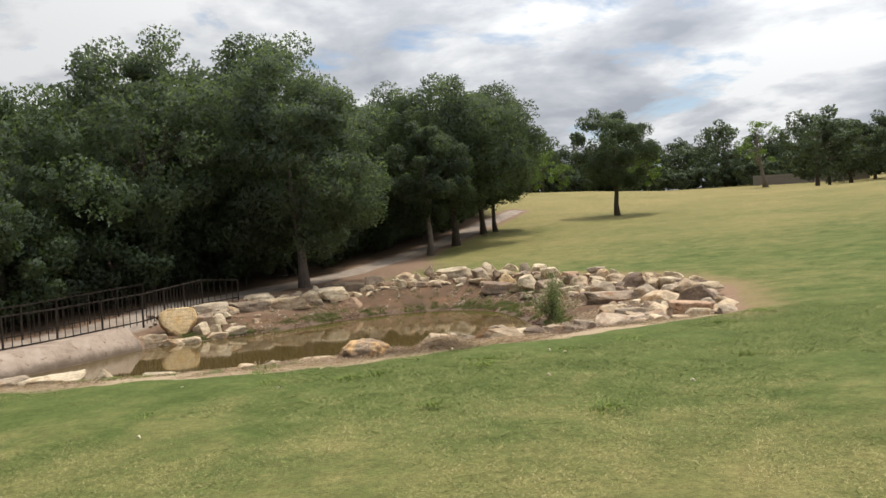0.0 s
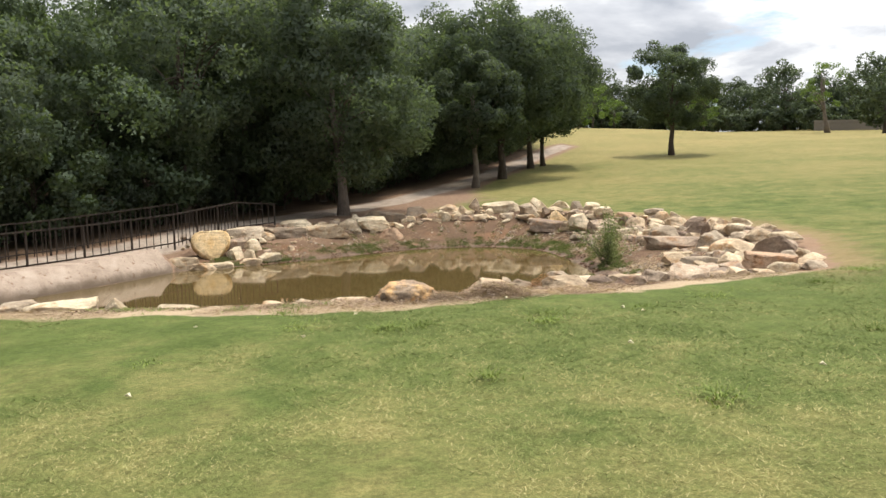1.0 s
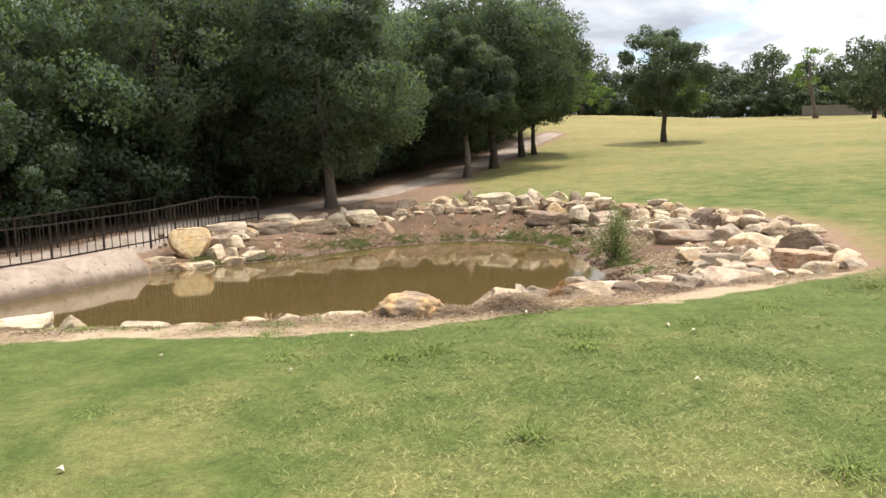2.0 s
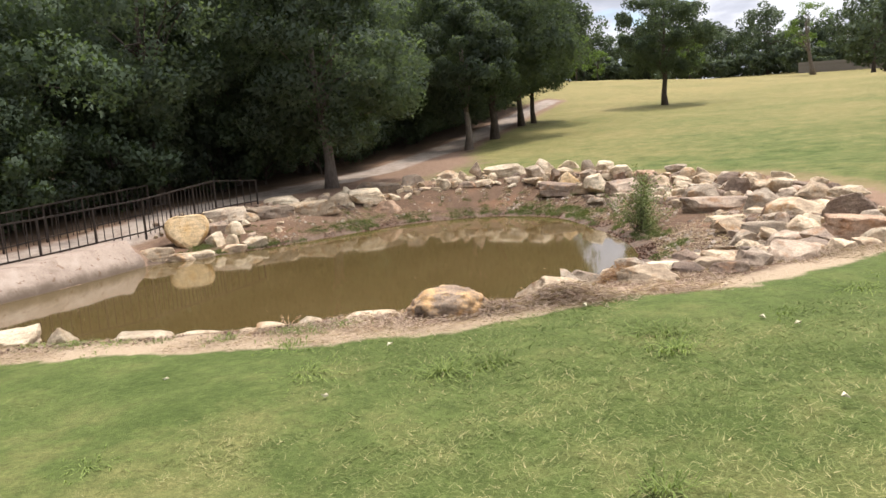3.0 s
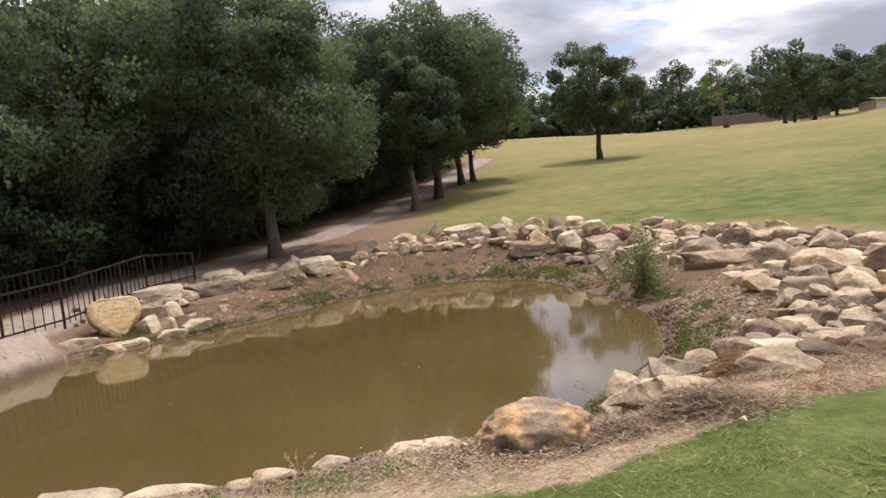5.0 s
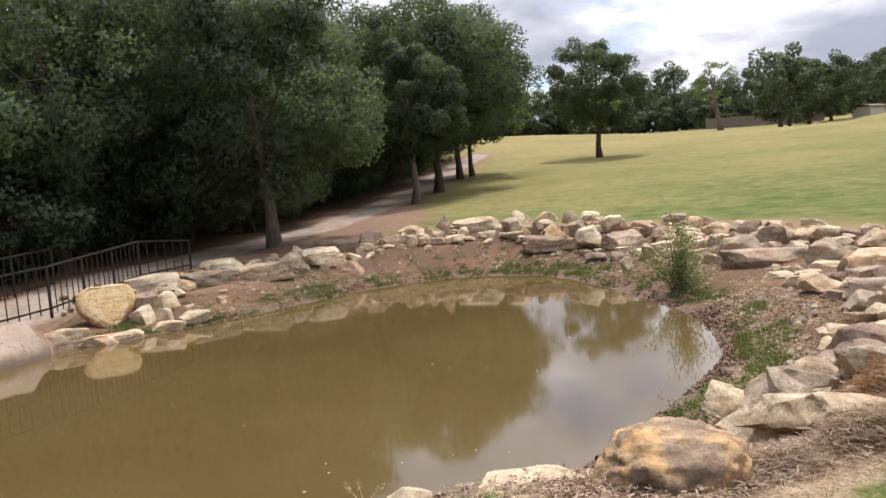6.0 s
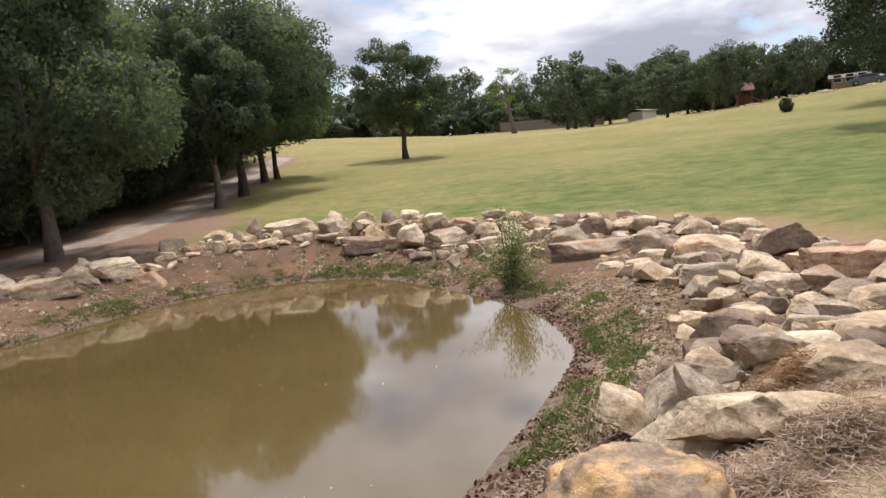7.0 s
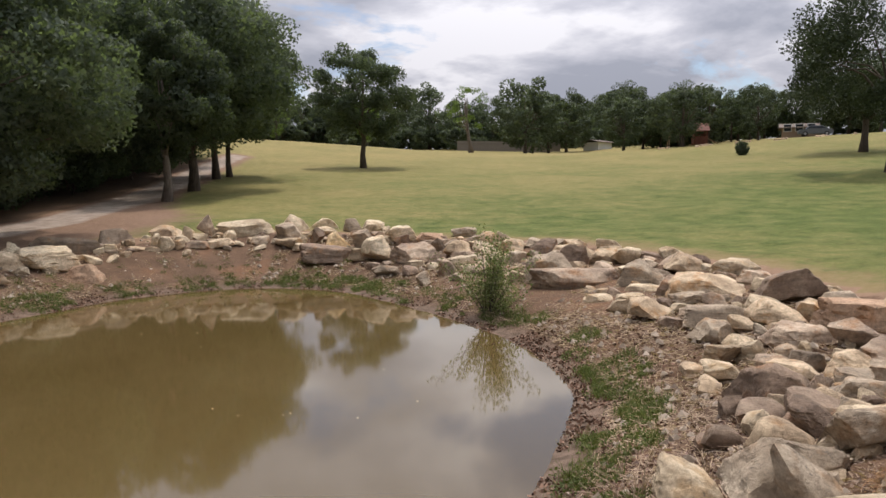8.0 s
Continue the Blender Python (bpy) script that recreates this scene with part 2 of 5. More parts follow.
def leaf_material(name, low, high, rough=0.55, light=0.25):
    n = Nodes(name, rough, 0.06)
    c = n.ramp(n.island(), (0.0, low), (1.0, high))
    c = n.mix(1.0, c, n.ramp(n.random(), (0.0, 0.8), (1.0, 1.2)), "MULTIPLY")
    c = n.mix(0.5, c, n.ramp(n.noise(0.6, 3), (0.3, 0.6), (0.7, 1.35)), "MULTIPLY")
    m = n.done(c)
    glow = n.t.nodes.new("ShaderNodeBsdfTranslucent")
    wire(n.t, n.mix(1.0, c, (1.1, 1.2, 0.5), "MULTIPLY"), glow.inputs["Color"])
    mix = n.t.nodes.new("ShaderNodeMixShader")
    mix.inputs[0].default_value = light
    wire(n.t, n.bsdf.outputs[0], mix.inputs[1])
    wire(n.t, glow.outputs[0], mix.inputs[2])
    wire(n.t, mix.outputs[0], n.t.nodes["Material Output"].inputs["Surface"])
    return m


def turf_blade_material():
    """Mown blades: green, yellowing in patches, with single dry ones among them."""
    n = Nodes("turf_blades", 0.75, 0.06)
    green = n.ramp(n.island(), (0.0, (0.096, 0.126, 0.035)), (0.6, (0.132, 0.160, 0.048)), (0.88, (0.175, 0.190, 0.068)), (1.0, (0.33, 0.29, 0.14)))
    dry = n.ramp(n.island(), (0.0, (0.185, 0.200, 0.066)), (0.6, (0.31, 0.295, 0.118)), (1.0, (0.48, 0.41, 0.20)))
    sep = n.t.nodes.new("ShaderNodeSeparateXYZ")
    wire(n.t, n.co.outputs["Object"], sep.inputs[0])
    near = n.ramp(n.sum("MULTIPLY", sep.outputs["Y"], 0.1), (0.35, 0.20), (0.95, 0.0))
    patch = n.sum("ADD", n.sum("MULTIPLY", n.noise(1.3, 5, 0.6), 0.6), n.sum("MULTIPLY", n.noise(4.2, 5, 0.65), 0.4))
    return n.done(n.mix(n.ramp(n.sum("ADD", patch, near), (0.50, 0.0), (0.72, 1.0)), green, dry))


def bark_material(name, low, high):
    n = Nodes(name, 0.9, 0.15)
    m = n.t.nodes.new("ShaderNodeMapping")
    m.inputs["Scale"].default_value = (1, 1, 0.18)
    wire(n.t, n.co.outputs["Object"], m.inputs["Vector"])
    ridge = n.noise(22, 6, 0.7, vector=m.outputs[0])
    c = n.mix(0.4, n.ramp(ridge, (0.3, low), (0.7, high)), n.ramp(n.noise(2.5), (0.3, 0.6), (0.7, 1.3)), "MULTIPLY")
    n.bump(ridge, 0.9, 0.03)
    return n.done(c)


def plain_material(name, low, high, rough=0.6, metal=0.0, scale=8.0, relief=0.2):
    n = Nodes(name, rough, 0.35)
    n.bsdf.inputs["Metallic"].default_value = metal
    f = n.noise(scale, 6, 0.65)
    c = n.mix(0.35, n.ramp(f, (0.3, low), (0.7, high)), n.ramp(n.noise(scale * 7, 4, 0.7), (0.3, 0.65), (0.7, 1.3)), "MULTIPLY")
    n.bump(f, relief, 0.01)
    return n.done(c)


def water_material():
    n = Nodes("murky_pond_water", 0.05, 0.5)
    n.bsdf.inputs["IOR"].default_value = 1.6
    c = n.ramp(n.noise(0.35, 4), (0.3, (0.088, 0.060, 0.021)), (0.7, (0.108, 0.075, 0.029)))
    return n.done(c)


GROUND, WATER = ground_material(), water_material()
OAK = leaf_material("oak_leaves", (0.100, 0.128, 0.096), (0.130, 0.158, 0.117), light=0.5)
FIELD_OAK = leaf_material("dark_oak_leaves", (0.072, 0.092, 0.064), (0.110, 0.134, 0.092), light=0.35)
# shade put into the leaf colour: the slope's oaks stand backlit
SHADE_OAK = leaf_material("shaded_oak_leaves", (0.042, 0.055, 0.034), (0.080, 0.098, 0.060), light=0.15)
OAK_LIGHT = leaf_material("light_oak_leaves", (0.080, 0.108, 0.070), (0.110, 0.142, 0.088), light=0.4)
PALE_LEAF = leaf_material("pale_green_leaves", (0.10, 0.16, 0.04), (0.20, 0.27, 0.08))
SHRUB_LEAF = leaf_material("willow_leaves", (0.16, 0.20, 0.075), (0.29, 0.33, 0.15))
WEED = leaf_material("weed_leaves", (0.085, 0.112, 0.038), (0.20, 0.222, 0.085))
RUSTY = leaf_material("rusty_dead_grass", (0.20, 0.10, 0.055), (0.46, 0.29, 0.17), 0.85)
TURF_BLADE = turf_blade_material()
TUFT = leaf_material("coarse_grass", (0.115, 0.160, 0.042), (0.225, 0.270, 0.085), 0.7)
STALK = leaf_material("dry_stalks", (0.25, 0.175, 0.125), (0.58, 0.455, 0.34), 0.85)
STRAW = leaf_material("dry_straw", (0.17, 0.105, 0.08), (0.60, 0.47, 0.37), 0.85)
BARK, BARK_GREY = bark_material("oak_bark", (0.045, 0.035, 0.027), (0.15, 0.12, 0.095)), bark_material("grey_bark", (0.11, 0.088, 0.07), (0.25, 0.21, 0.175))
IRON = plain_material("rusty_black_iron", (0.018, 0.015, 0.013), (0.07, 0.05, 0.038), 0.6, 0.4, 14)
CONCRETE = STONE["c"]
GREY_WOOD = plain_material("weathered_fence_wood", (0.15, 0.13, 0.115), (0.26, 0.235, 0.21), 0.85, 0, 5)
RED_WOOD = plain_material("red_stained_wood", (0.13, 0.045, 0.03), (0.21, 0.075, 0.05), 0.7, 0, 6)
BROWN_WOOD = plain_material("brown_wood", (0.16, 0.10, 0.06), (0.28, 0.19, 0.12), 0.8, 0, 6)
WHITE_PAINT = plain_material("white_paint", (0.62, 0.62, 0.60), (0.76, 0.76, 0.74), 0.6, 0, 4)
BRICK_WALL = plain_material("tan_brick", (0.30, 0.21, 0.15), (0.42, 0.31, 0.23), 0.85, 0, 6)
ROOF = plain_material("brown_shingles", (0.12, 0.095, 0.075), (0.20, 0.16, 0.13), 0.9, 0, 5)
CAR_PAINT = plain_material("silver_paint", (0.10, 0.11, 0.125), (0.13, 0.14, 0.155), 0.5, 0.1, 2, 0.0)
GLASS_DARK = plain_material("dark_window_glass", (0.02, 0.025, 0.03), (0.03, 0.035, 0.04), 0.08, 0, 2, 0.0)
RIM_METAL = plain_material("wheel_rim_metal", (0.30, 0.30, 0.31), (0.40, 0.40, 0.41), 0.4, 0.7, 4, 0.0)
RUBBER = plain_material("tyre_rubber", (0.02, 0.02, 0.02), (0.035, 0.035, 0.035), 0.9)


# ---- mesh tools ----
def mesh_from(name, verts, faces, material, smooth=False):
    me = bpy.data.meshes.new(name)
    me.from_pydata([tuple(map(float, v)) for v in verts], [], [tuple(map(int, f)) for f in faces])
    me.materials.append(material)
    if smooth:
        me.polygons.foreach_set("use_smooth", [True] * len(me.polygons))
    me.update()
    return me


def quads_mesh(name, corners, material, sides=4):
    """A mesh of loose polygons from an array (n, sides, 3)."""
    corners = np.asarray(corners, np.float32)
    n = len(corners)
    me = bpy.data.meshes.new(name)
    me.vertices.add(n * sides)
    me.vertices.foreach_set("co", corners.ravel())
    me.loops.add(n * sides)
    me.loops.foreach_set("vertex_index", np.arange(n * sides, dtype=np.int32))
    me.polygons.add(n)
    me.polygons.foreach_set("loop_start", np.arange(0, n * sides, sides, dtype=np.int32))
    me.materials.append(material)
    me.update()
    me.validate()
    return me


def part(name, me, parent, label="", m=None):
    ob = new(name, me)
    ob.parent = parent
    if m is not None:
        ob.matrix_basis = m
    return tagged(ob, label)


def empty(name, m, label, category, group="", kind=""):
    ob = new(name)
    ob.matrix_basis = m
    ob.empty_display_size = 0.2
    return tagged(ob, label, category, group, kind)


def box_data(sx, sy, sz, bevel=0.0, at=(0, 0, 0)):
    """Vertices and faces of a box with chamfered upright edges; its base lies at z = at[2]."""
    hx, hy, b = sx / 2, sy / 2, min(bevel, sx / 3, sy / 3)
    ring = [(-hx + b, -hy), (hx - b, -hy), (hx, -hy + b), (hx, hy - b), (hx - b, hy), (-hx + b, hy), (-hx, hy - b), (-hx, -hy + b)] if b > 0 else [(-hx, -hy), (hx, -hy), (hx, hy), (-hx, hy)]
    k = len(ring)
    v = [(x + at[0], y + at[1], at[2]) for x, y in ring] + [(x + at[0], y + at[1], at[2] + sz) for x, y in ring]
    f = [tuple(range(k))[::-1], tuple(range(k, 2 * k))] + [(i, (i + 1) % k, k + (i + 1) % k, k + i) for i in range(k)]
    return v, f


def box_mesh(name, sx, sy, sz, material, bevel=0.0, at=(0, 0, 0)):
    return mesh_from(name, *box_data(sx, sy, sz, bevel, at), material)


def joined(*some):
    v, f = [], []
    for a, b in some:
        f += [tuple(i + len(v) for i in face) for face in b]
        v += list(a)
    return v, f


def tube_data(points, radii, sides=8):
    """A bent tapering tube through the points."""
    v, f = [], []
    pts = [Vector(p) for p in points]
    side = Vector((1, 0, 0))
    for i, p in enumerate(pts):
        ahead = (pts[min(i + 1, len(pts) - 1)] - pts[max(i - 1, 0)]).normalized()
        side = (side - ahead * side.dot(ahead))
        side = side.normalized() if side.length > 1e-4 else ahead.orthogonal().normalized()
        other = ahead.cross(side)
        for k in range(sides):
            a = 2 * math.pi * k / sides
            v.append(tuple(p + (side * math.cos(a) + other * math.sin(a)) * radii[i]))
    for i in range(len(pts) - 1):
        for k in range(sides):
            a, b = i * sides + k, i * sides + (k + 1) % sides
            f.append((a, b, b + sides, a + sides))
    f.append(tuple(range(sides))[::-1])
    f.append(tuple(range(len(v) - sides, len(v))))
    return v, f



# ---- ground and pond ----
# waterline of the pond, anticlockwise from its eastern end
POND = [(2.0, 20.3), (1.9, 21.8), (1.5, 24.2), (0.8, 26.4), (-1.0, 27.6), (-3.3, 27.0), (-4.6, 25.8), (-6.4, 24.0), (-7.6, 23.0),
        (-9.3, 21.7), (-9.9, 19.6), (-10.6, 18.0), (-11.6, 15.4), (-11.8, 14.2), (-9.6, 13.6), (-6.5, 13.0), (-3.6, 12.8),
        (-1.9, 13.5), (-0.5, 14.9), (0.6, 16.2), (1.35, 17.3), (1.85, 19.0)]
# heights of the meadow: x, y, z
RISE = [(0, -30, 1.3), (0, 0, 1.13), (-6, 3, 0.98), (7, 3, 1.2), (-3, 8, 0.98), (0.3, 9.5, 1.08), (3, 11, 1.02), (-8, 10.5, 0.82),
        (-15, 11, 0.4), (6, 16, 0.95), (7, 22, 0.95), (3, 30, 0.98), (-0.7, 32.5, 1.1), (-5, 30, 0.88), (-6.5, 32.5, 0.86),
        (-9.2, 28, 0.8), (-11.3, 20, 0.43), (-10.0, 23, 0.56), (-17, 20, 0.45), (-15, 30, 0.75), (-1.8, 43.5, 1.64), (1.8, 58.7, 2.63), (14, 69, 3.46),
        (47, 62.5, 4.4), (31, 37, 2.6), (60, 86, 6.4), (78, 117, 7.8), (58, 144, 7.9)]
RISE += [(-12, 55, 2.0), (-40, 40, 1.5), (-40, 0, 0.8), (25, 110, 7.2), (10, 112, 8.0), (-20, 112, 7.8), (70, 64, 6.8), (0, 260, 11.0), (200, 260, 16.0), (-200, 260, 8.0),
         (200, 0, 10.0), (-200, 0, 1.0), (0, -200, 2.0), (400, 600, 20.0), (-400, 600, 16.0), (52.3, 113, 5.8), (54.8, 138.6, 7.5), (62, 122, 6.4)]

def spline_weights(rows, soft=0.004):
    a = np.array(rows, float)
    xy = a[:, :2] / 100.0
    d2 = ((xy[:, None] - xy[None]) ** 2).sum(-1)
    k = 0.5 * d2 * np.log(d2 + 1e-9)
    n = len(a)
    m = np.zeros((n + 3, n + 3))
    m[:n, :n] = k + soft * np.eye(n) * 0.02
    m[:n, n], m[:n, n + 1:] = 1, xy
    m[n, :n], m[n + 1:, :n] = 1, xy.T
    return xy, np.linalg.solve(m, np.r_[a[:, 2], 0, 0, 0])

KNOTS, WEIGHTS = spline_weights(RISE)

def meadow(x, y):
    p = np.stack([np.ravel(x), np.ravel(y)], -1) / 100.0
    d2 = ((p[:, None] - KNOTS[None]) ** 2).sum(-1)
    z = (0.5 * d2 * np.log(d2 + 1e-9)) @ WEIGHTS[:-3] + WEIGHTS[-3] + p @ WEIGHTS[-2:]
    return z.reshape(np.shape(x))

def rounded(points, steps=6):
    """A closed Catmull-Rom curve through the points."""
    p = np.array(points, float)
    a, b, c, d = np.roll(p, 1, 0), p, np.roll(p, -1, 0), np.roll(p, -2, 0)
    out = []
    for i in range(len(p)):
        for k in range(steps):
            t = k / steps
            out.append(0.5 * (2 * b[i] + (c[i] - a[i]) * t + (2 * a[i] - 5 * b[i] + 4 * c[i] - d[i]) * t * t + (3 * b[i] - a[i] - 3 * c[i] + d[i]) * t ** 3))
    return np.array(out)

SHORE = rounded(POND)

def shore_distance(x, y):
    """Metres from the waterline, negative over the water."""
    p = np.stack([np.ravel(x), np.ravel(y)], -1).astype(float)
    a, b = SHORE, np.roll(SHORE, -1, 0)
    e = b - a
    out = np.full(len(p), 1e9)
    inside = np.zeros(len(p), bool)
    for i in range(len(a)):
        t = np.clip(((p - a[i]) @ e[i]) / (e[i] @ e[i]), 0, 1)
        out = np.minimum(out, np.hypot(*(p - a[i] - t[:, None] * e[i]).T))
        cross = (a[i, 1] > p[:, 1]) != (b[i, 1] > p[:, 1])
        at = a[i, 0] + (p[:, 1] - a[i, 1]) / (e[i, 1] if abs(e[i, 1]) > 1e-12 else 1e-12) * e[i, 0]
        inside ^= cross & (p[:, 0] < at)
    return np.where(inside, -out, out).reshape(np.shape(x))

def step(a, b, v):
    t = np.clip((v - a) / (b - a), 0, 1)
    return t * t * (3 - 2 * t)

def bank_width(x, y):
    near = 1.6 + 0.9 * step(-2.3, -1.2, x) + 1.1 * step(0.2, 2.6, x)
    north = step(14.0, 20.0, y)
    wall = step(23.0, 21.8, y) * step(-8.2, -9.4, x)
    return (near * (1 - north) + 3.6 * north) * (1 - wall) + 0.35 * wall

def east_bank(x, y):
    """How far a place belongs to the broad eastern bank, 0 to 1."""
    return step(1.6, 3.2, x) * step(13.2, 15.4, y) * step(29.5, 25.5, y)

def ground_height(x, y):
    x, y = np.asarray(x, float), np.asarray(y, float)
    d = shore_distance(x, y)
    s = np.clip(d / bank_width(x, y), 0, 1)
    rise = 0.55 * s + 0.45 * s * s * (3 - 2 * s)
    # the eastern bank climbs quickly from the water, then gently out to the turf
    broad = np.interp(d, [0, 0.6, 1.2, 2.2, 3.7, 5.0, 6.0], [0, 0.22, 0.40, 0.56, 0.73, 0.93, 1.0])
    e = east_bank(x, y)
    return np.where(d > 0, meadow(x, y) * (rise * (1 - e) + broad * e), np.maximum(-0.9, d * 0.45))

def brim(x, y):
    """Metres past the edge of the turf round the pond; negative on the bank."""
    x, y = np.asarray(x, float), np.asarray(y, float)
    south = step(16.5, 13.5, y)
    near = np.interp(x, [-9.0, -7.0, -3.4, -2.7, -2.0, -1.4, -0.75, 0.0, 0.6, 1.3, 2.2, 3.3, 4.4, 5.4], [1.7, 2.15, 2.35, 2.55, 2.6, 2.85, 2.85, 2.85, 3.15, 3.65, 3.95, 4.15, 4.5, 4.8])
    far = bank_width(x, y) + 0.2 + (0.8 + 0.5 * step(17.5, 21.5, y)) * east_bank(x, y)
    return shore_distance(x, y) - south * near - (1 - south) * far


# the worn track: a line along its middle
TRACK = [(-17.0, 6.0), (-14.6, 14.0), (-12.2, 20.6), (-10.9, 25.0), (-10.1, 28.6), (-8.0, 33.6), (-5.6, 37.6), (-3.4, 43.6), (-2.0, 50.0), (-0.4, 57.5), (1.8, 68.0), (4.6, 78.0), (6.5, 84.0)]


def line_distance(x, y, points):
    p = np.stack([np.ravel(x), np.ravel(y)], -1).astype(float)
    out = np.full(len(p), 1e9)
    for a, b in zip(np.array(points[:-1], float), np.array(points[1:], float)):
        e = b - a
        t = np.clip(((p - a) @ e) / (e @ e), 0, 1)
        out = np.minimum(out, np.hypot(*(p - a - t[:, None] * e).T))
    return out.reshape(np.shape(x))


def spread(low, high, fine, reach, grow=1.11):
    """Grid lines, fine between low and high and ever wider out to the reach."""
    mid = list(np.arange(low, high + fine / 2, fine))
    out, s = [], fine
    while mid[-1] + s < reach:
        s *= grow
        mid.append(mid[-1] + s)
    s = fine
    left = low
    while left - s > -reach:
        s *= grow
        left -= s
        out.append(left)
    return np.array(out[::-1] + mid)


def woods_edge(x, y):
    """Metres into the woods west of the track; negative outside."""
    d = line_distance(x, y, TRACK)
    west = x < np.interp(y, [p[1] for p in TRACK], [p[0] for p in TRACK])
    return np.where(west & (y < 80), d - 0.9, -1.0)


def build_ground():
    xs, ys = spread(-13, 9.5, 0.14, 900), spread(-1, 34, 0.14, 900)
    gx, gy = np.meshgrid(xs, ys)
    z = ground_height(gx, gy)
    d = shore_distance(gx, gy)
    w = bank_width(gx, gy)
    # slight unevenness
    rough = np.zeros_like(z)
    for k, (amp, size) in enumerate(((0.035, 3.1), (0.018, 0.9), (0.01, 0.37))):
        rough += amp * np.sin(gx / size * 2.1 + k * 1.7 + 1.3 * np.sin(gy / size * 0.7)) * np.sin(gy / size * 1.9 + 0.6 * k + np.sin(gx / size * 0.8))
    z = z + np.where(d > 0.05, rough * np.clip(d, 0, 1), 0)
    far = step(250, 900, np.hypot(gx, gy))
    z = z * (1 - far) + 12 * far
    ny, nx = gx.shape
    idx = np.arange(nx * ny).reshape(ny, nx)
    faces = np.stack([idx[:-1, :-1], idx[:-1, 1:], idx[1:, 1:], idx[1:, :-1]], -1).reshape(-1, 4)
    me = bpy.data.meshes.new("ground")
    me.vertices.add(nx * ny)
    me.vertices.foreach_set("co", np.stack([gx, gy, z], -1).astype(np.float32).ravel())
    me.loops.add(len(faces) * 4)
    me.loops.foreach_set("vertex_index", faces.astype(np.int32).ravel())
    me.polygons.add(len(faces))
    me.polygons.foreach_set("loop_start", np.arange(0, len(faces) * 4, 4, dtype=np.int32))
    me.polygons.foreach_set("use_smooth", np.ones(len(faces), bool))
    me.materials.append(GROUND)
    me.update()
    # dry meadow further off, straw along the southern brim
    dryness = 0.16 + 0.36 * step(9.5, 4.0, gy) - 0.14 * step(20, 13, gy) + 0.42 * step(22, 44, gy - 0.30 * np.maximum(gx, 0)) + 0.25 * step(50, 85, gy - 0.2 * np.maximum(gx, 0)) - 0.06 * step(4, 14, gx) * step(60, 30, gy) - 0.16 * step(-0.5, 2.5, gx) * step(14, 10, gy) * step(4, 7, gy)
    straw = step(18.5, 14.5, gy) * step(-9.5, -7.5, gx) * step(5.4, 3.8, gx)
    track = line_distance(gx, gy, TRACK)
    east = gx > np.interp(gy, [p[1] for p in TRACK], [p[0] for p in TRACK])
    shoulder = track * (1 - 0.62 * east * step(46, 36, gy) * step(23, 27, gy) * step(2.2, -0.5, gx))
    for name, value in (("shore", np.clip(d, -3, 30)), ("rim", np.clip(brim(gx, gy), -10, 30)), ("mat", 0.36 + 0.34 * step(-1.9, -2.6, gx)), ("path", track), ("shoulder", shoulder),
                        ("dryness", dryness), ("straw", straw), ("woods", np.clip(woods_edge(gx, gy), -1, 3))):
        a = me.attributes.new(name, "FLOAT", "POINT")
        a.data.foreach_set("value", np.ascontiguousarray(value, np.float32).ravel())
    return tagged(new("ground", me), "mown meadow with dry patches round a rock-lined pond", "ground", kind="structure")


build_ground()


def build_water():
    centre = SHORE.mean(0)
    ring = centre + (SHORE - centre) * 1.04
    v = [(x, y, 0.0) for x, y in ring]
    me = mesh_from("water", v, [tuple(range(len(v)))], WATER)
    tagged(new("water", me), "still brown pond water mirroring trees and clouds", "water", kind="structure")


build_water()

# ---- rocks ----
TONE_WORDS = {"g": "grey limestone", "t": "tan sandstone", "w": "pale cream limestone", "m": "mauve-grey sandstone", "p": "flat orange-tan sandstone", "b": "rough brown sandstone", "o": "orange-stained sandstone",
              "d": "dark brown sandstone", "y": "large yellow sandstone"}
BALL = bmesh.new()
bmesh.ops.create_icosphere(BALL, subdivisions=4, radius=1)
BALL.verts.index_update()
BALL_FINE = np.array([v.co[:] for v in BALL.verts]), [tuple(v.index for v in f.verts) for f in BALL.faces]
BALL.free()
BALL = bmesh.new()
bmesh.ops.create_icosphere(BALL, subdivisions=5, radius=1)
BALL.verts.index_update()
BALL_DENSE = np.array([v.co[:] for v in BALL.verts]), [tuple(v.index for v in f.verts) for f in BALL.faces]
BALL.free()
BALL = bmesh.new()
bmesh.ops.create_icosphere(BALL, subdivisions=3, radius=1)
BALL.verts.index_update()
BALL_MID = np.array([v.co[:] for v in BALL.verts]), [tuple(v.index for v in f.verts) for f in BALL.faces]
BALL.free()


def slab_rock(seed, outline, thick, material):
    """A slab of stone standing on edge, its face in the xz plane, with a rounded rim. outline: turn in degrees, radius."""
    rng = np.random.default_rng(seed)
    u, faces = BALL_FINE
    a = np.degrees(np.arctan2(u[:, 2], u[:, 0])) % 360
    turns = [q[0] for q in outline]
    r = np.interp(a, turns + [360], [q[1] for q in outline] + [outline[0][1]])
    flat = np.abs(np.hypot(u[:, 0], u[:, 2])) ** 0.25
    shift = rng.uniform(-50, 50, 3)
    bump = np.array([noise.fractal(Vector(q * 2.3 + shift), 0.8, 2.1, 6) for q in u])
    rr = r * flat * (1 + 0.05 * bump)
    t = np.radians(a)
    y = np.sign(u[:, 1]) * np.abs(u[:, 1]) ** 0.32 * thick / 2 + 0.03 * bump
    me = mesh_from("rock", np.stack([rr * np.cos(t), y, rr * np.sin(t)], -1), faces, material, smooth=True)
    me.set_sharp_from_angle(angle=radians(34))
    return me


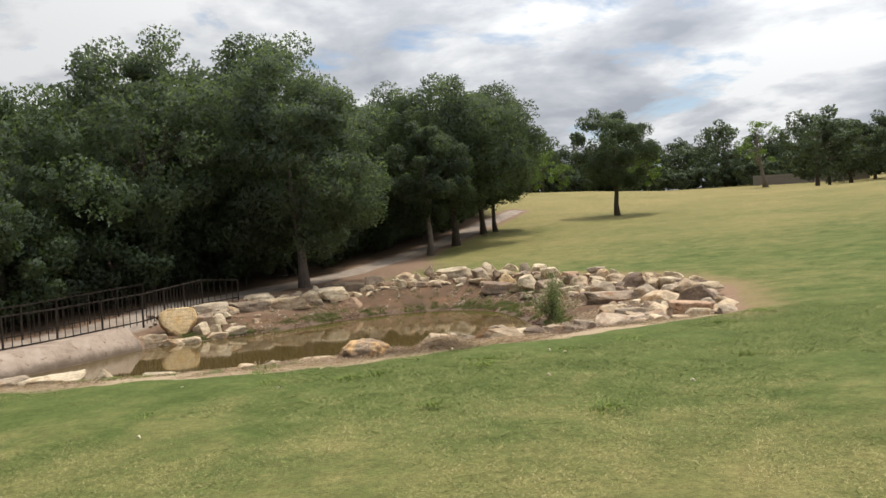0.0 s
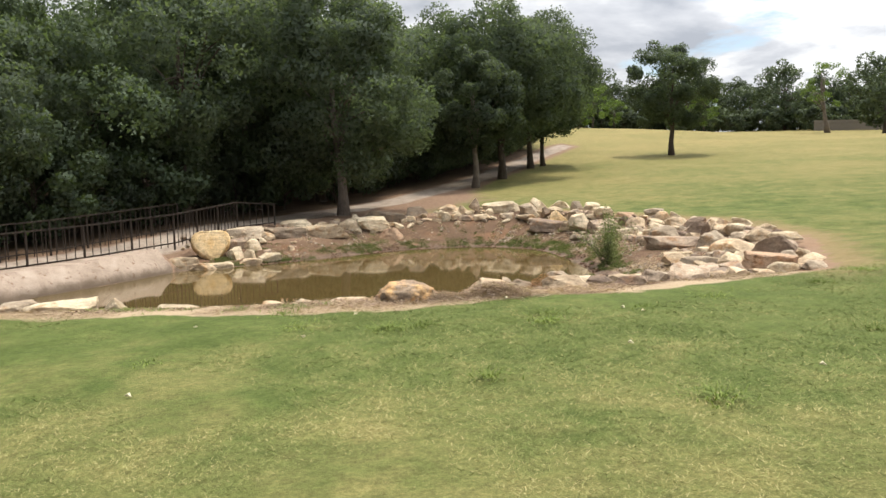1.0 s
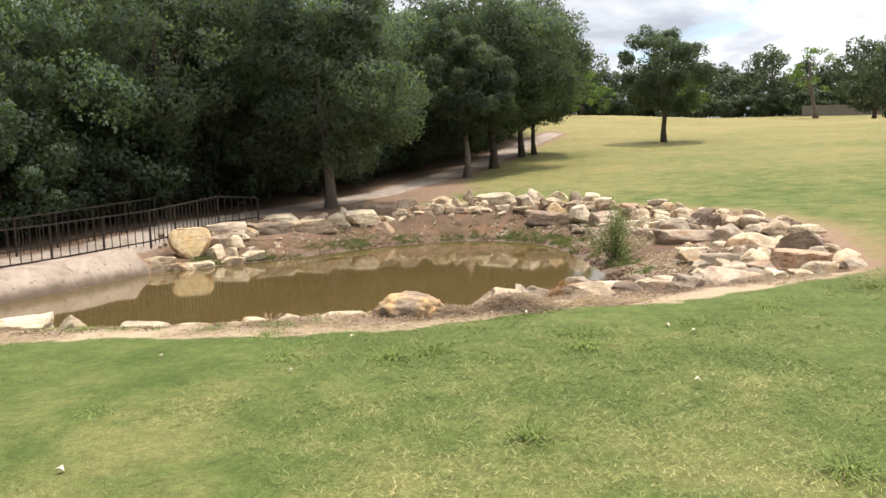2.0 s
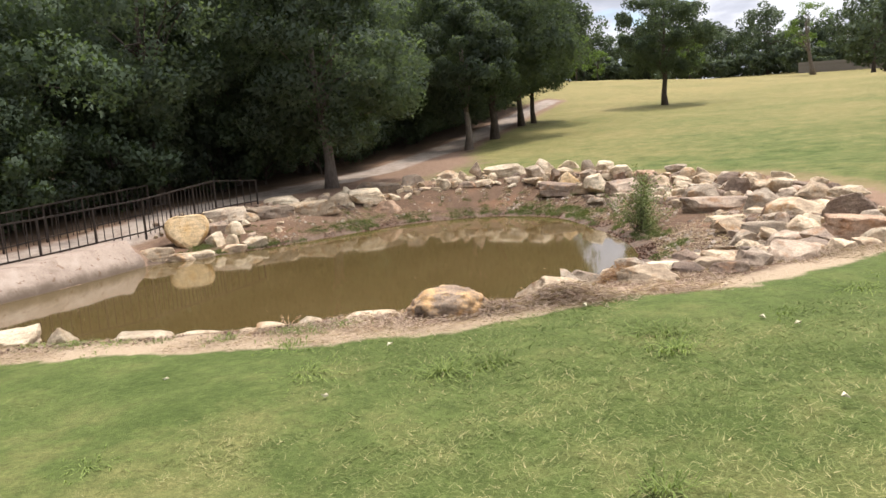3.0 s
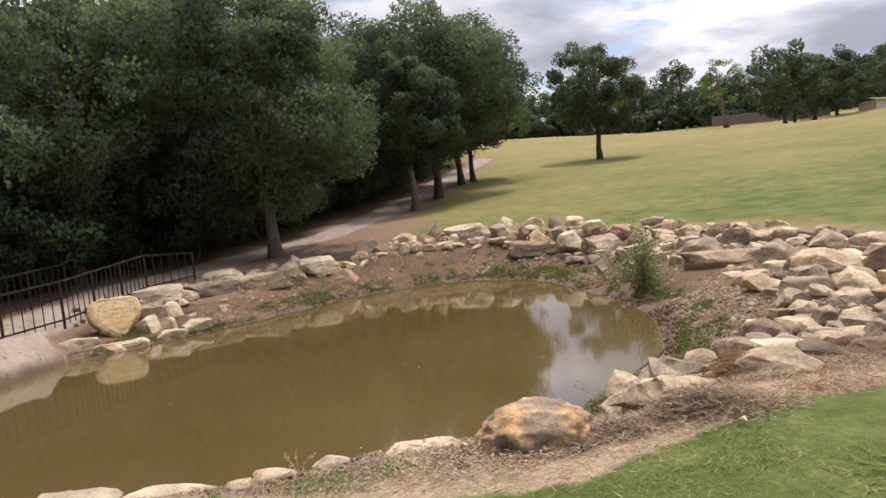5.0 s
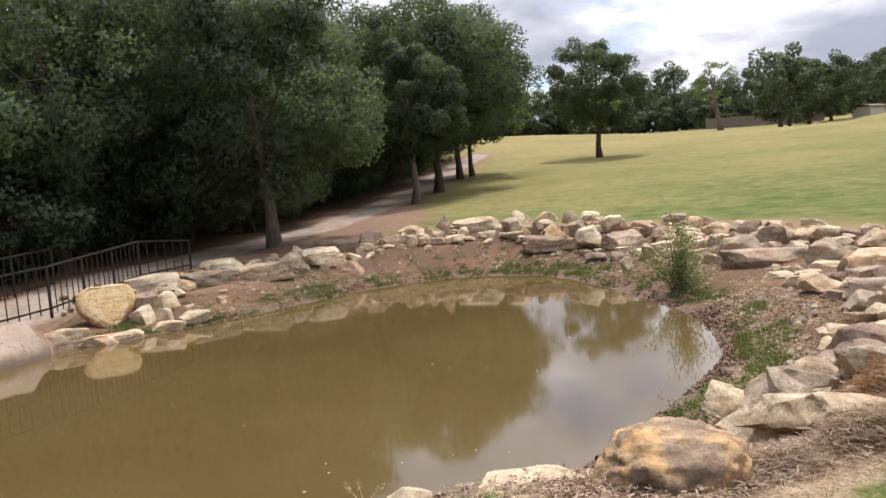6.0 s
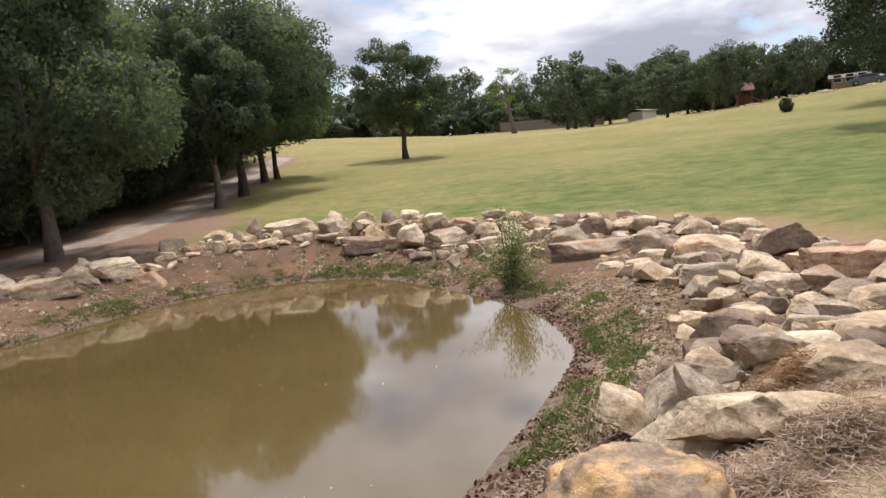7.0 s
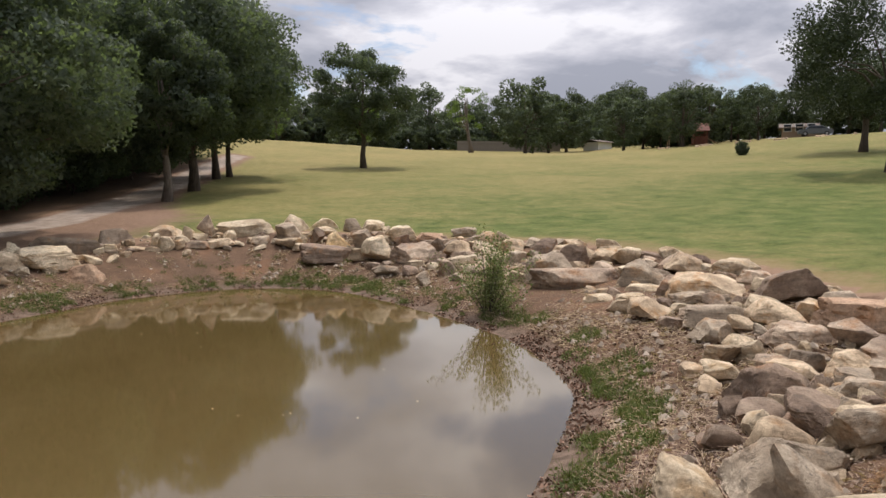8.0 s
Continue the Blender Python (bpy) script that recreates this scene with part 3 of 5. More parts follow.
def rock_mesh(seed, w, d, h, material, fine=False, sharp=False):
    """A broken boulder: a many-sided block with worn edges, its middle at the origin."""
    rng = np.random.default_rng(seed)
    u, faces = BALL_FINE if fine else BALL_MID
    sides = rng.integers(4, 7)
    turn = rng.uniform(0, 6.28)
    ang = turn + (np.arange(sides) + rng.uniform(-0.42, 0.42, sides)) * 2 * np.pi / sides
    low = h < 0.42 * w
    tilt = rng.uniform(-0.12, 0.28, sides) if low else rng.uniform(-0.35, 0.75, sides)
    n = [np.stack([np.cos(ang) * np.cos(tilt), np.sin(ang) * np.cos(tilt), np.sin(tilt)], -1)]
    off = [rng.uniform(0.60, 0.95, sides)]
    top = rng.normal(0, 0.34 if h > 0.4 * w else 0.14, (2, 2))
    n.append(np.array([[top[0, 0], top[0, 1], 1.0], [top[1, 0], top[1, 1], -1.0]]))
    off.append(np.array([0.66, 0.85]))
    k = rng.integers(3, 6)
    extra = rng.normal(0, 1, (k, 3))
    extra[:, 2] = np.abs(extra[:, 2]) * 0.9
    n.append(extra)
    off.append(rng.uniform(0.55, 0.88, k))
    n, off = np.concatenate(n), np.concatenate(off)
    n /= np.linalg.norm(n, axis=1)[:, None]
    lean = np.maximum(u @ n.T, 1e-6) / off
    p = 45 if sharp else rng.uniform(16, 44)
    r = (lean ** p).sum(1) ** (-1 / p)
    v = u * r[:, None]
    shift = rng.uniform(-50, 50, 3)
    bump = np.array([noise.fractal(Vector(q * 1.9 + shift), 0.8, 2.1, 6) for q in v])
    chip = np.array([noise.noise(Vector(q * 4.5 + shift)) for q in v])
    ledge = v[:, 2] * 6 + 1.6 * bump
    ledge = (ledge - np.floor(ledge)) ** 3
    v = v * (1 + 0.085 * bump + 0.07 * np.minimum(chip, 0.1))[:, None]
    v[:, :2] *= (1 - (0.05 if h > 0.38 * w else 0.012) * ledge)[:, None]
    v = (v - (v.max(0) + v.min(0)) / 2) / np.ptp(v, 0) * (w, d, h)
    me = mesh_from("rock", v, faces, material, smooth=True)
    me.set_sharp_from_angle(angle=radians(34))
    return me


def boulder_mesh(seed, w, d, h, material):
    """A rounded, pitted boulder, its middle at the origin."""
    rng = np.random.default_rng(seed)
    u, faces = BALL_DENSE
    shift = rng.uniform(-50, 50, 3)
    v = np.sign(u) * np.abs(u) ** 0.78
    bump = np.array([noise.fractal(Vector(q * 1.5 + shift), 0.8, 2.1, 5) for q in u])
    pits = np.array([noise.fractal(Vector(q * 5.0 + shift), 0.7, 2.1, 5) for q in u])
    v = v * (1 + 0.17 * bump + 0.05 * pits)[:, None]
    v[:, 2] *= 1 + 0.22 * u[:, 0]
    v = (v - (v.max(0) + v.min(0)) / 2) / np.ptp(v, 0) * (w, d, h)
    return mesh_from("rock", v, faces, material, smooth=True)


# rocks by stretch of bank: x, y, width, depth, height above the soil, tone
EAST_TOP = [
    (5.07, 19.32, 1.33, 0.8, 0.36, 't'), (4.75, 19.83, 0.43, 0.3, 0.34, 'b'), (4.69, 20.43, 0.61, 0.38, 0.14, 'w'), (5.52, 18.19, 1.15, 0.71, 0.48, 'b'),
    (3.77, 20.41, 0.53, 0.33, 0.16, 'w'), (3.65, 18.84, 0.7, 0.44, 0.33, 't'), (4.61, 19.19, 0.62, 0.38, 0.17, 'g'), (4.0, 17.99, 0.96, 0.6, 0.26, 'g'),
    (4.39, 17.31, 0.81, 0.5, 0.34, 't'), (4.76, 16.31, 1.21, 0.75, 0.35, 'p'), (3.32, 17.22, 0.57, 0.36, 0.26, 'g'), (3.82, 17.25, 0.43, 0.3, 0.22, 't'),
    (3.69, 16.3, 0.83, 0.51, 0.22, 'm'), (4.0, 15.75, 0.62, 0.38, 0.31, 'm'), (3.58, 15.02, 0.74, 0.46, 0.25, 'm'),
]
EAST_MIDDLE = [
    (2.75, 16.44, 0.41, 0.3, 0.22, 't'), (3.02, 16.32, 0.34, 0.3, 0.22, 'w'), (2.76, 15.29, 0.44, 0.3, 0.24, 'd'), (2.95, 15.06, 0.44, 0.3, 0.25, 't'),
    (2.57, 14.24, 0.39, 0.3, 0.21, 'g'), (2.67, 13.71, 0.45, 0.3, 0.16, 'b'), (1.69, 14.71, 0.73, 0.45, 0.39, 'b'), (2.25, 15.88, 0.44, 0.3, 0.23, 'w'),
    (1.94, 15.71, 0.27, 0.27, 0.17, 't'), (2.04, 14.07, 0.47, 0.3, 0.16, 'g'), (1.7, 14.17, 0.41, 0.3, 0.17, 't'), (1.93, 13.58, 0.42, 0.3, 0.13, 't'),
    (2.02, 13.26, 0.45, 0.3, 0.14, 't'), (0.98, 13.0, 0.77, 0.48, 0.2, 'w'), (1.03, 13.69, 0.48, 0.3, 0.16, 'b'), (0.99, 14.12, 0.25, 0.25, 0.18, 'w'),
]
EAST_FOOT = [
    (1.34, 14.78, 0.21, 0.21, 0.18, 'b'), (0.7, 13.0, 0.48, 0.4, 0.34, 'g'), (0.12, 12.95, 0.82, 0.5, 0.3, 'g'), (0.62, 12.22, 0.7, 0.42, 0.2, 't'),
    (-0.08, 12.68, 0.42, 0.34, 0.34, 'g'), (-0.22, 13.32, 0.55, 0.38, 0.3, 'w'), (-0.45, 12.14, 0.88, 0.5, 0.3, 'w'), (-0.42, 11.72, 0.98, 0.46, 0.3, 't'),
    (-0.95, 11.78, 0.24, 0.2, 0.12, 'b'), (0.95, 13.5, 0.5, 0.4, 0.2, 'b'),
]
NORTH_EAST = [
    (5.35, 27.0, 0.45, 0.3, 0.39, 'w'), (4.65, 27.12, 0.32, 0.3, 0.18, 'w'), (5.14, 26.12, 0.68, 0.42, 0.37, 't'), (4.42, 24.53, 0.47, 0.3, 0.39, 'g'),
    (4.06, 24.69, 0.36, 0.3, 0.31, 'w'), (5.54, 25.38, 0.77, 0.48, 0.36, 'b'), (4.03, 22.53, 0.99, 0.61, 0.66, 'g'), (4.3, 21.83, 1.73, 0.8, 0.37, 'm'),
    (5.29, 23.51, 0.79, 0.49, 0.52, 'b'), (6.72, 24.4, 0.65, 0.4, 0.21, 'w'), (5.77, 23.18, 0.6, 0.37, 0.37, 't'), (5.97, 22.72, 0.6, 0.37, 0.39, 'w'),
    (5.05, 20.89, 0.97, 0.6, 0.52, 'g'), (6.76, 22.39, 0.41, 0.3, 0.24, 'w'), (6.18, 21.16, 0.8, 0.5, 0.37, 't'), (6.5, 20.29, 0.88, 0.55, 0.3, 'w'),
]
FAR_CORNER = [
    (3.14, 29.4, 0.39, 0.3, 0.33, 'w'), (3.33, 28.67, 0.75, 0.47, 0.48, 'w'), (3.19, 28.34, 0.4, 0.3, 0.32, 'b'), (3.01, 27.1, 1.27, 0.79, 0.46, 'm'),
    (2.83, 26.45, 0.52, 0.32, 0.17, 'w'), (3.03, 25.88, 0.3, 0.3, 0.18, 'w'), (3.89, 28.27, 0.71, 0.44, 0.3, 'p'), (3.78, 27.46, 0.43, 0.3, 0.38, 'd'),
    (4.01, 26.7, 0.68, 0.42, 0.44, 't'), (4.95, 28.44, 0.67, 0.42, 0.3, 'g'), (3.02, 24.97, 0.46, 0.3, 0.43, 'm'), (3.5, 25.38, 0.78, 0.49, 0.36, 'w'),
    (2.43, 24.84, 0.33, 0.3, 0.3, 'g'), (2.94, 24.25, 0.43, 0.3, 0.22, 'g'), (4.94, 27.0, 0.55, 0.34, 0.45, 't'),
]
NORTH = [
    (-1.53, 30.85, 0.38, 0.3, 0.21, 'w'), (-1.32, 31.21, 0.49, 0.3, 0.65, 'm'), (-1.11, 31.25, 0.34, 0.3, 0.23, 't'), (-0.82, 30.73, 0.43, 0.3, 0.3, 'w'),
    (-0.28, 31.22, 1.58, 0.8, 0.44, 'w'), (0.72, 30.44, 0.82, 0.51, 0.51, 'g'), (1.05, 31.17, 0.88, 0.55, 0.53, 'w'), (0.98, 29.94, 0.3, 0.3, 0.25, 'w'),
    (1.25, 29.61, 0.55, 0.34, 0.56, 'b'), (1.69, 29.16, 0.78, 0.48, 0.51, 'y'), (1.26, 28.63, 1.29, 0.8, 0.4, 'b'), (1.99, 31.47, 0.95, 0.59, 0.39, 'w'),
    (2.51, 30.64, 0.55, 0.34, 0.47, 'g'), (2.28, 28.77, 0.55, 0.34, 0.54, 'g'), (2.98, 30.32, 0.71, 0.44, 0.41, 'w'), (2.4, 27.76, 0.91, 0.56, 0.69, 'w'),
    (1.95, 28.14, 0.58, 0.36, 0.32, 't'),
]
NORTH_WEST = [
    (-5.61, 29.27, 0.42, 0.3, 0.37, 'w'), (-4.86, 28.81, 1.36, 0.8, 0.54, 'w'), (-4.7, 29.96, 1.67, 0.8, 0.4, 'd'), (-3.4, 30.73, 1.08, 0.67, 0.42, 'd'),
    (-4.19, 28.2, 0.99, 0.62, 0.4, 'p'), (-5.69, 28.39, 0.79, 0.49, 0.4, 't'), (-3.7, 29.97, 0.45, 0.3, 0.23, 'w'), (-3.64, 29.27, 0.33, 0.3, 0.24, 'w'),
    (-4.03, 29.15, 0.47, 0.3, 0.2, 'w'), (-3.34, 29.57, 0.28, 0.28, 0.21, 't'), (-2.63, 30.44, 0.27, 0.27, 0.36, 'w'), (-2.39, 30.15, 0.42, 0.3, 0.43, 'w'),
    (-2.1, 30.15, 0.35, 0.3, 0.29, 't'), (-1.98, 30.63, 0.43, 0.3, 0.24, 'w'), (-2.3, 31.52, 0.91, 0.57, 0.35, 't'), (-1.77, 30.94, 0.42, 0.3, 0.37, 't'),
]
WEST_BANK = [
    (-8.21, 23.81, 0.57, 0.35, 0.43, 'w'), (-8.06, 24.81, 0.62, 0.38, 0.39, 'w'), (-7.87, 23.93, 0.48, 0.3, 0.28, 'w'), (-7.2, 23.85, 0.8, 0.42, 0.3, 'w'),
    (-7.91, 25.39, 0.3, 0.3, 0.25, 'w'), (-8.51, 24.74, 0.67, 0.41, 0.38, 'm'), (-8.68, 25.93, 1.46, 0.8, 0.36, 'g'), (-7.87, 25.9, 0.5, 0.31, 0.28, 't'),
    (-7.58, 26.06, 0.36, 0.3, 0.18, 'w'), (-7.64, 26.38, 1.78, 0.8, 0.36, 'd'), (-7.46, 27.79, 1.23, 0.76, 0.31, 'w'), (-6.35, 27.27, 1.83, 0.8, 0.44, 't'),
    (-7.59, 23.3, 0.66, 0.41, 0.2, 't'), (-6.9, 25.18, 0.27, 0.27, 0.18, 't'),
]
SOUTH_RIM = [
    (-1.5, 11.3, 0.84, 0.66, 0.40, 'o'), (-1.02, 11.75, 0.24, 0.2, 0.17, 'w'), (-0.92, 11.55, 0.2, 0.17, 0.10, 't'), (-2.2, 11.36, 0.66, 0.36, 0.075, 'w'),
    (-2.24, 11.16, 0.26, 0.2, 0.09, 'w'), (-2.85, 11.36, 0.33, 0.26, 0.13, 'w'), (-3.24, 11.3, 0.34, 0.26, 0.13, 't'), (-3.52, 11.32, 0.32, 0.25, 0.11, 't'),
    (-3.98, 11.42, 0.80, 0.38, 0.13, 'w'), (-4.68, 11.48, 0.68, 0.42, 0.19, 'w'), (-6.28, 11.5, 1.0, 0.55, 0.26, 'w'), (-5.5, 11.42, 0.4, 0.32, 0.28, 'w'),
    (-7.03, 11.5, 0.72, 0.5, 0.22, 'g'), (-5.1, 11.5, 0.34, 0.3, 0.12, 't'),
]
# broken concrete pieces where the headwall ends, built as tan and pale rocks
CONCRETE_SLABS = [(-9.2, 22.3, 1.0, 0.6, 0.34, 't'), (-8.75, 22.4, 0.8, 0.5, 0.2, 't'), (-8.3, 22.65, 0.8, 0.5, 0.18, 'w')]


def size_word(w):
    return "big " if w > 0.95 else "small " if w < 0.4 else ""


def lay_rocks(rows, where, seed, sink=0.30, drop=0.0):
    """Rocks bedded in the bank, their broad sides turned to a point on the camera's walk."""
    for i, (x, y, w, d, h, tone) in enumerate(rows):
        rng = np.random.default_rng(seed + i)
        flat = h < 0.36 * w
        loose = 0.4 if flat or tone == "o" else 1.0
        full = h / (1 - sink) * (0.94 if y < 20 else 0.82)
        d = max(d, 0.7 * w if w < 0.9 else d) * rng.uniform(1.0, 1.3)
        if tone == "o":
            me = boulder_mesh(seed + i, w, d, full, STONE[tone])
        else:
            me = rock_mesh(seed + i, w * 1.02, d, full, STONE[tone], fine=w > 0.36, sharp=flat or tone in "gmdp")
        # bedded by the mean of the soil under it
        z = float(np.mean(ground_height(x + np.array([-0.3, 0, 0.3, 0]) * w, y + np.array([0, -0.3, 0, 0.3]) * d))) + full * (0.5 - sink) - drop
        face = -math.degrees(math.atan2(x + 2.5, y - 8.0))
        ob = new("rock", me)
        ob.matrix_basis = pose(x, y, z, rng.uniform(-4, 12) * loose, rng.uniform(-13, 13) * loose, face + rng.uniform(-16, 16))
        tagged(ob, f"{size_word(w)}{'flat ' if flat else ''}{TONE_WORDS[tone]} rock {where}", "rock", "rocks round the pond")


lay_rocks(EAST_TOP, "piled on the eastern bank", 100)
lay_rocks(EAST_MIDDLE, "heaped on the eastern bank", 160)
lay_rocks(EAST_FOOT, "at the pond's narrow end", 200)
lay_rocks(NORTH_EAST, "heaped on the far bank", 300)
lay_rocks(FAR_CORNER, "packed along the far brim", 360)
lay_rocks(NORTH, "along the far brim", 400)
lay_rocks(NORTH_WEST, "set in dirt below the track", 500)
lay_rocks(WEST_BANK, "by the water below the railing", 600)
lay_rocks(CONCRETE_SLABS, "standing for broken concrete at the headwall", 680)
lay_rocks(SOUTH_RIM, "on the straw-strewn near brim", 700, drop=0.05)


# the big yellow slab leaning on the bank where the headwall ends
HEART = [(0, 0.52), (20, 0.60), (40, 0.62), (60, 0.52), (80, 0.46), (100, 0.45), (125, 0.55), (150, 0.62), (165, 0.60), (190, 0.50), (215, 0.45), (240, 0.46), (265, 0.54), (285, 0.52), (310, 0.42), (335, 0.43)]
ob = new("rock", slab_rock(655, HEART, 0.34, STONE["y"]))
ob.matrix_basis = pose(-8.95, 23.75, float(ground_height(-8.95, 23.75)) + 0.30, -30, 0, 26)
tagged(ob, "large leaning yellow sandstone slab beside the headwall", "rock", "rocks round the pond")


def pack_rocks():
    """Middling rocks bedded close between the large ones on the eastern and far banks."""
    rng = np.random.default_rng(15)
    taken = [(x, y, (w + d) / 2) for rows in (EAST_TOP, EAST_MIDDLE, EAST_FOOT, NORTH_EAST, FAR_CORNER, NORTH, NORTH_WEST, WEST_BANK, SOUTH_RIM) for x, y, w, d, h, tone in rows]
    count = 0
    for size in np.linspace(0.62, 0.24, 5000):
        x, y = rng.uniform(-8.0, 7.2), rng.uniform(11.6, 34.0)
        d, w = float(shore_distance(x, y)), float(bank_width(x, y))
        north = x < 2.0 and y > 26
        deep = 1.1 if north else 2.9 if y > 18.5 else 2.6
        if y < 15 and (x < 0.4 or not -1.9 < brim(x, y) < -0.52):
            continue
        if d < 1.25 or not -deep < brim(x, y) + 0.3 < 0.0 or (x < -2.2 and (size > 0.4 or y < 24.2)):
            continue
        if any((x - a) ** 2 + (y - b) ** 2 < (0.40 * (size + c)) ** 2 for a, b, c in taken):
            continue
        taken.append((x, y, size))
        tone = "mwgtwbtm"[rng.integers(8)]
        high = size * rng.uniform(0.40, 0.60)
        ob = new("rock", rock_mesh(1200 + count, size * 1.2, size * rng.uniform(0.75, 1.05), high, STONE[tone], size > 0.7))
        # the rocks lean down the bank
        e = 0.15
        gx = (float(shore_distance(x + e, y)) - d) / e
        gy = (float(shore_distance(x, y + e)) - d) / e
        face = math.degrees(math.atan2(gx, -gy)) + rng.normal(0, 14)
        ob.matrix_basis = pose(x, y, float(ground_height(x, y)) + high * 0.18, rng.uniform(0, 16), rng.uniform(-10, 10), face)
        tagged(ob, f"{size_word(size)}{TONE_WORDS[tone]} rock bedded between others on the bank", "rock", "rocks round the pond")
        count += 1


pack_rocks()


def fill_rocks():
    """Smaller stones wedged between the listed ones along the brim."""
    rng = np.random.default_rng(5)
    kinds = [(tone, rock_mesh(900 + k, 1, 0.8, 0.62, STONE[tone])) for k, tone in enumerate("gtwbmtwtmg")]
    placed, rest = 0, []
    while placed < 300:
        s = rng.uniform(0, len(SHORE))
        i = int(s)
        a, b = SHORE[i], SHORE[(i + 1) % len(SHORE)]
        e = (b - a) / np.linalg.norm(b - a)
        p = a + (b - a) * (s - i)
        out = np.array([e[1], -e[0]])
        w = float(bank_width(*p))
        far = rng.triangular(0.5, 0.88, 1.08) if w > 2.5 else rng.uniform(0.75, 1.0)
        q = p + out * w * far
        if float(shore_distance(*q)) < 0.9 or (q[0] < -8.4 and q[1] < 23.2):
            continue
        if w < 2.5 and (q[0] < 0 or rng.uniform() < 0.6):
            continue
        size = float(rng.triangular(0.1, 0.18, 0.42))
        tone, me = kinds[rng.integers(len(kinds))]
        m = pose(q[0], q[1], float(ground_height(*q)) + 0.13 * size, rng.uniform(-15, 15), rng.uniform(-15, 15), rng.uniform(0, 360)) @ Matrix.Diagonal((size, size * rng.uniform(0.7, 1), size * rng.uniform(0.8, 1.2), 1))
        placed += 1
        if placed > 40:
            rest.append((me, m))
            continue
        ob = new("rock", me)
        ob.matrix_basis = m
        tagged(ob, f"small {TONE_WORDS[tone]} stone wedged among larger rocks", "rock", "rocks round the pond")
    # the many small ones left over lie in one heap of rubble
    v, f, slots, mats = [], [], [], []
    for me, m in rest:
        base = len(v)
        small = me.materials[0]
        if small not in mats:
            mats.append(small)
        v += [tuple(m @ p.co) for p in me.vertices]
        f += [tuple(i + base for i in p.vertices) for p in me.polygons]
        slots += [mats.index(small)] * len(me.polygons)
    heap = mesh_from("rubble", v, f, mats[0], True)
    for extra in mats[1:]:
        heap.materials.append(extra)
    heap.polygons.foreach_set("material_index", slots)
    heap.set_sharp_from_angle(angle=radians(24))
    tagged(new("rubble", heap), "small mixed stones filling gaps between the rocks", "rubble", kind="stuff")


fill_rocks()


# ---- trees ----
def leaf_cloud(rng, centres, radii, per, size, flat=0.8, three=False):
    """Corners of many small leaf sprays round the given clump centres."""
    c = np.repeat(centres, per, 0)
    r = np.repeat(radii, per)
    u = rng.normal(0, 1, (len(c), 3))
    u /= np.linalg.norm(u, axis=1)[:, None]
    p = c + u * (r * rng.uniform(0.25, 1.0, len(c)) ** 0.5)[:, None] * (1, 1, flat)
    a = rng.normal(0, 1, (len(c), 3))
    a /= np.linalg.norm(a, axis=1)[:, None]
    b = np.cross(a, rng.normal(0, 1, (len(c), 3)))
    b /= np.linalg.norm(b, axis=1)[:, None] + 1e-9
    s = rng.uniform(0.6, 1.3, len(c))[:, None] * size
    if three:
        t = np.stack([p - a * s * 0.5, p + b * s * 0.6, p + a * s * 0.5], 1)
        # turn every leaf's upper side outwards
        face = np.cross(t[:, 1] - t[:, 0], t[:, 2] - t[:, 0])
        inward = (face * u).sum(1) < 0
        t[inward] = t[inward][:, ::-1]
        face[inward] *= -1
        face /= np.linalg.norm(face, axis=1)[:, None] + 1e-9
        whole = p - centres.mean(0)
        whole /= np.linalg.norm(whole, axis=1)[:, None] + 1e-9
        soft = 0.55 * u + 0.45 * whole + 0.22 * face + (0, 0, 0.12)
        return t, soft / np.linalg.norm(soft, axis=1)[:, None]
    return np.stack([p - a * s * 0.5, p + b * s * 0.32, p + a * s * 0.5, p - b * s * 0.32], 1)


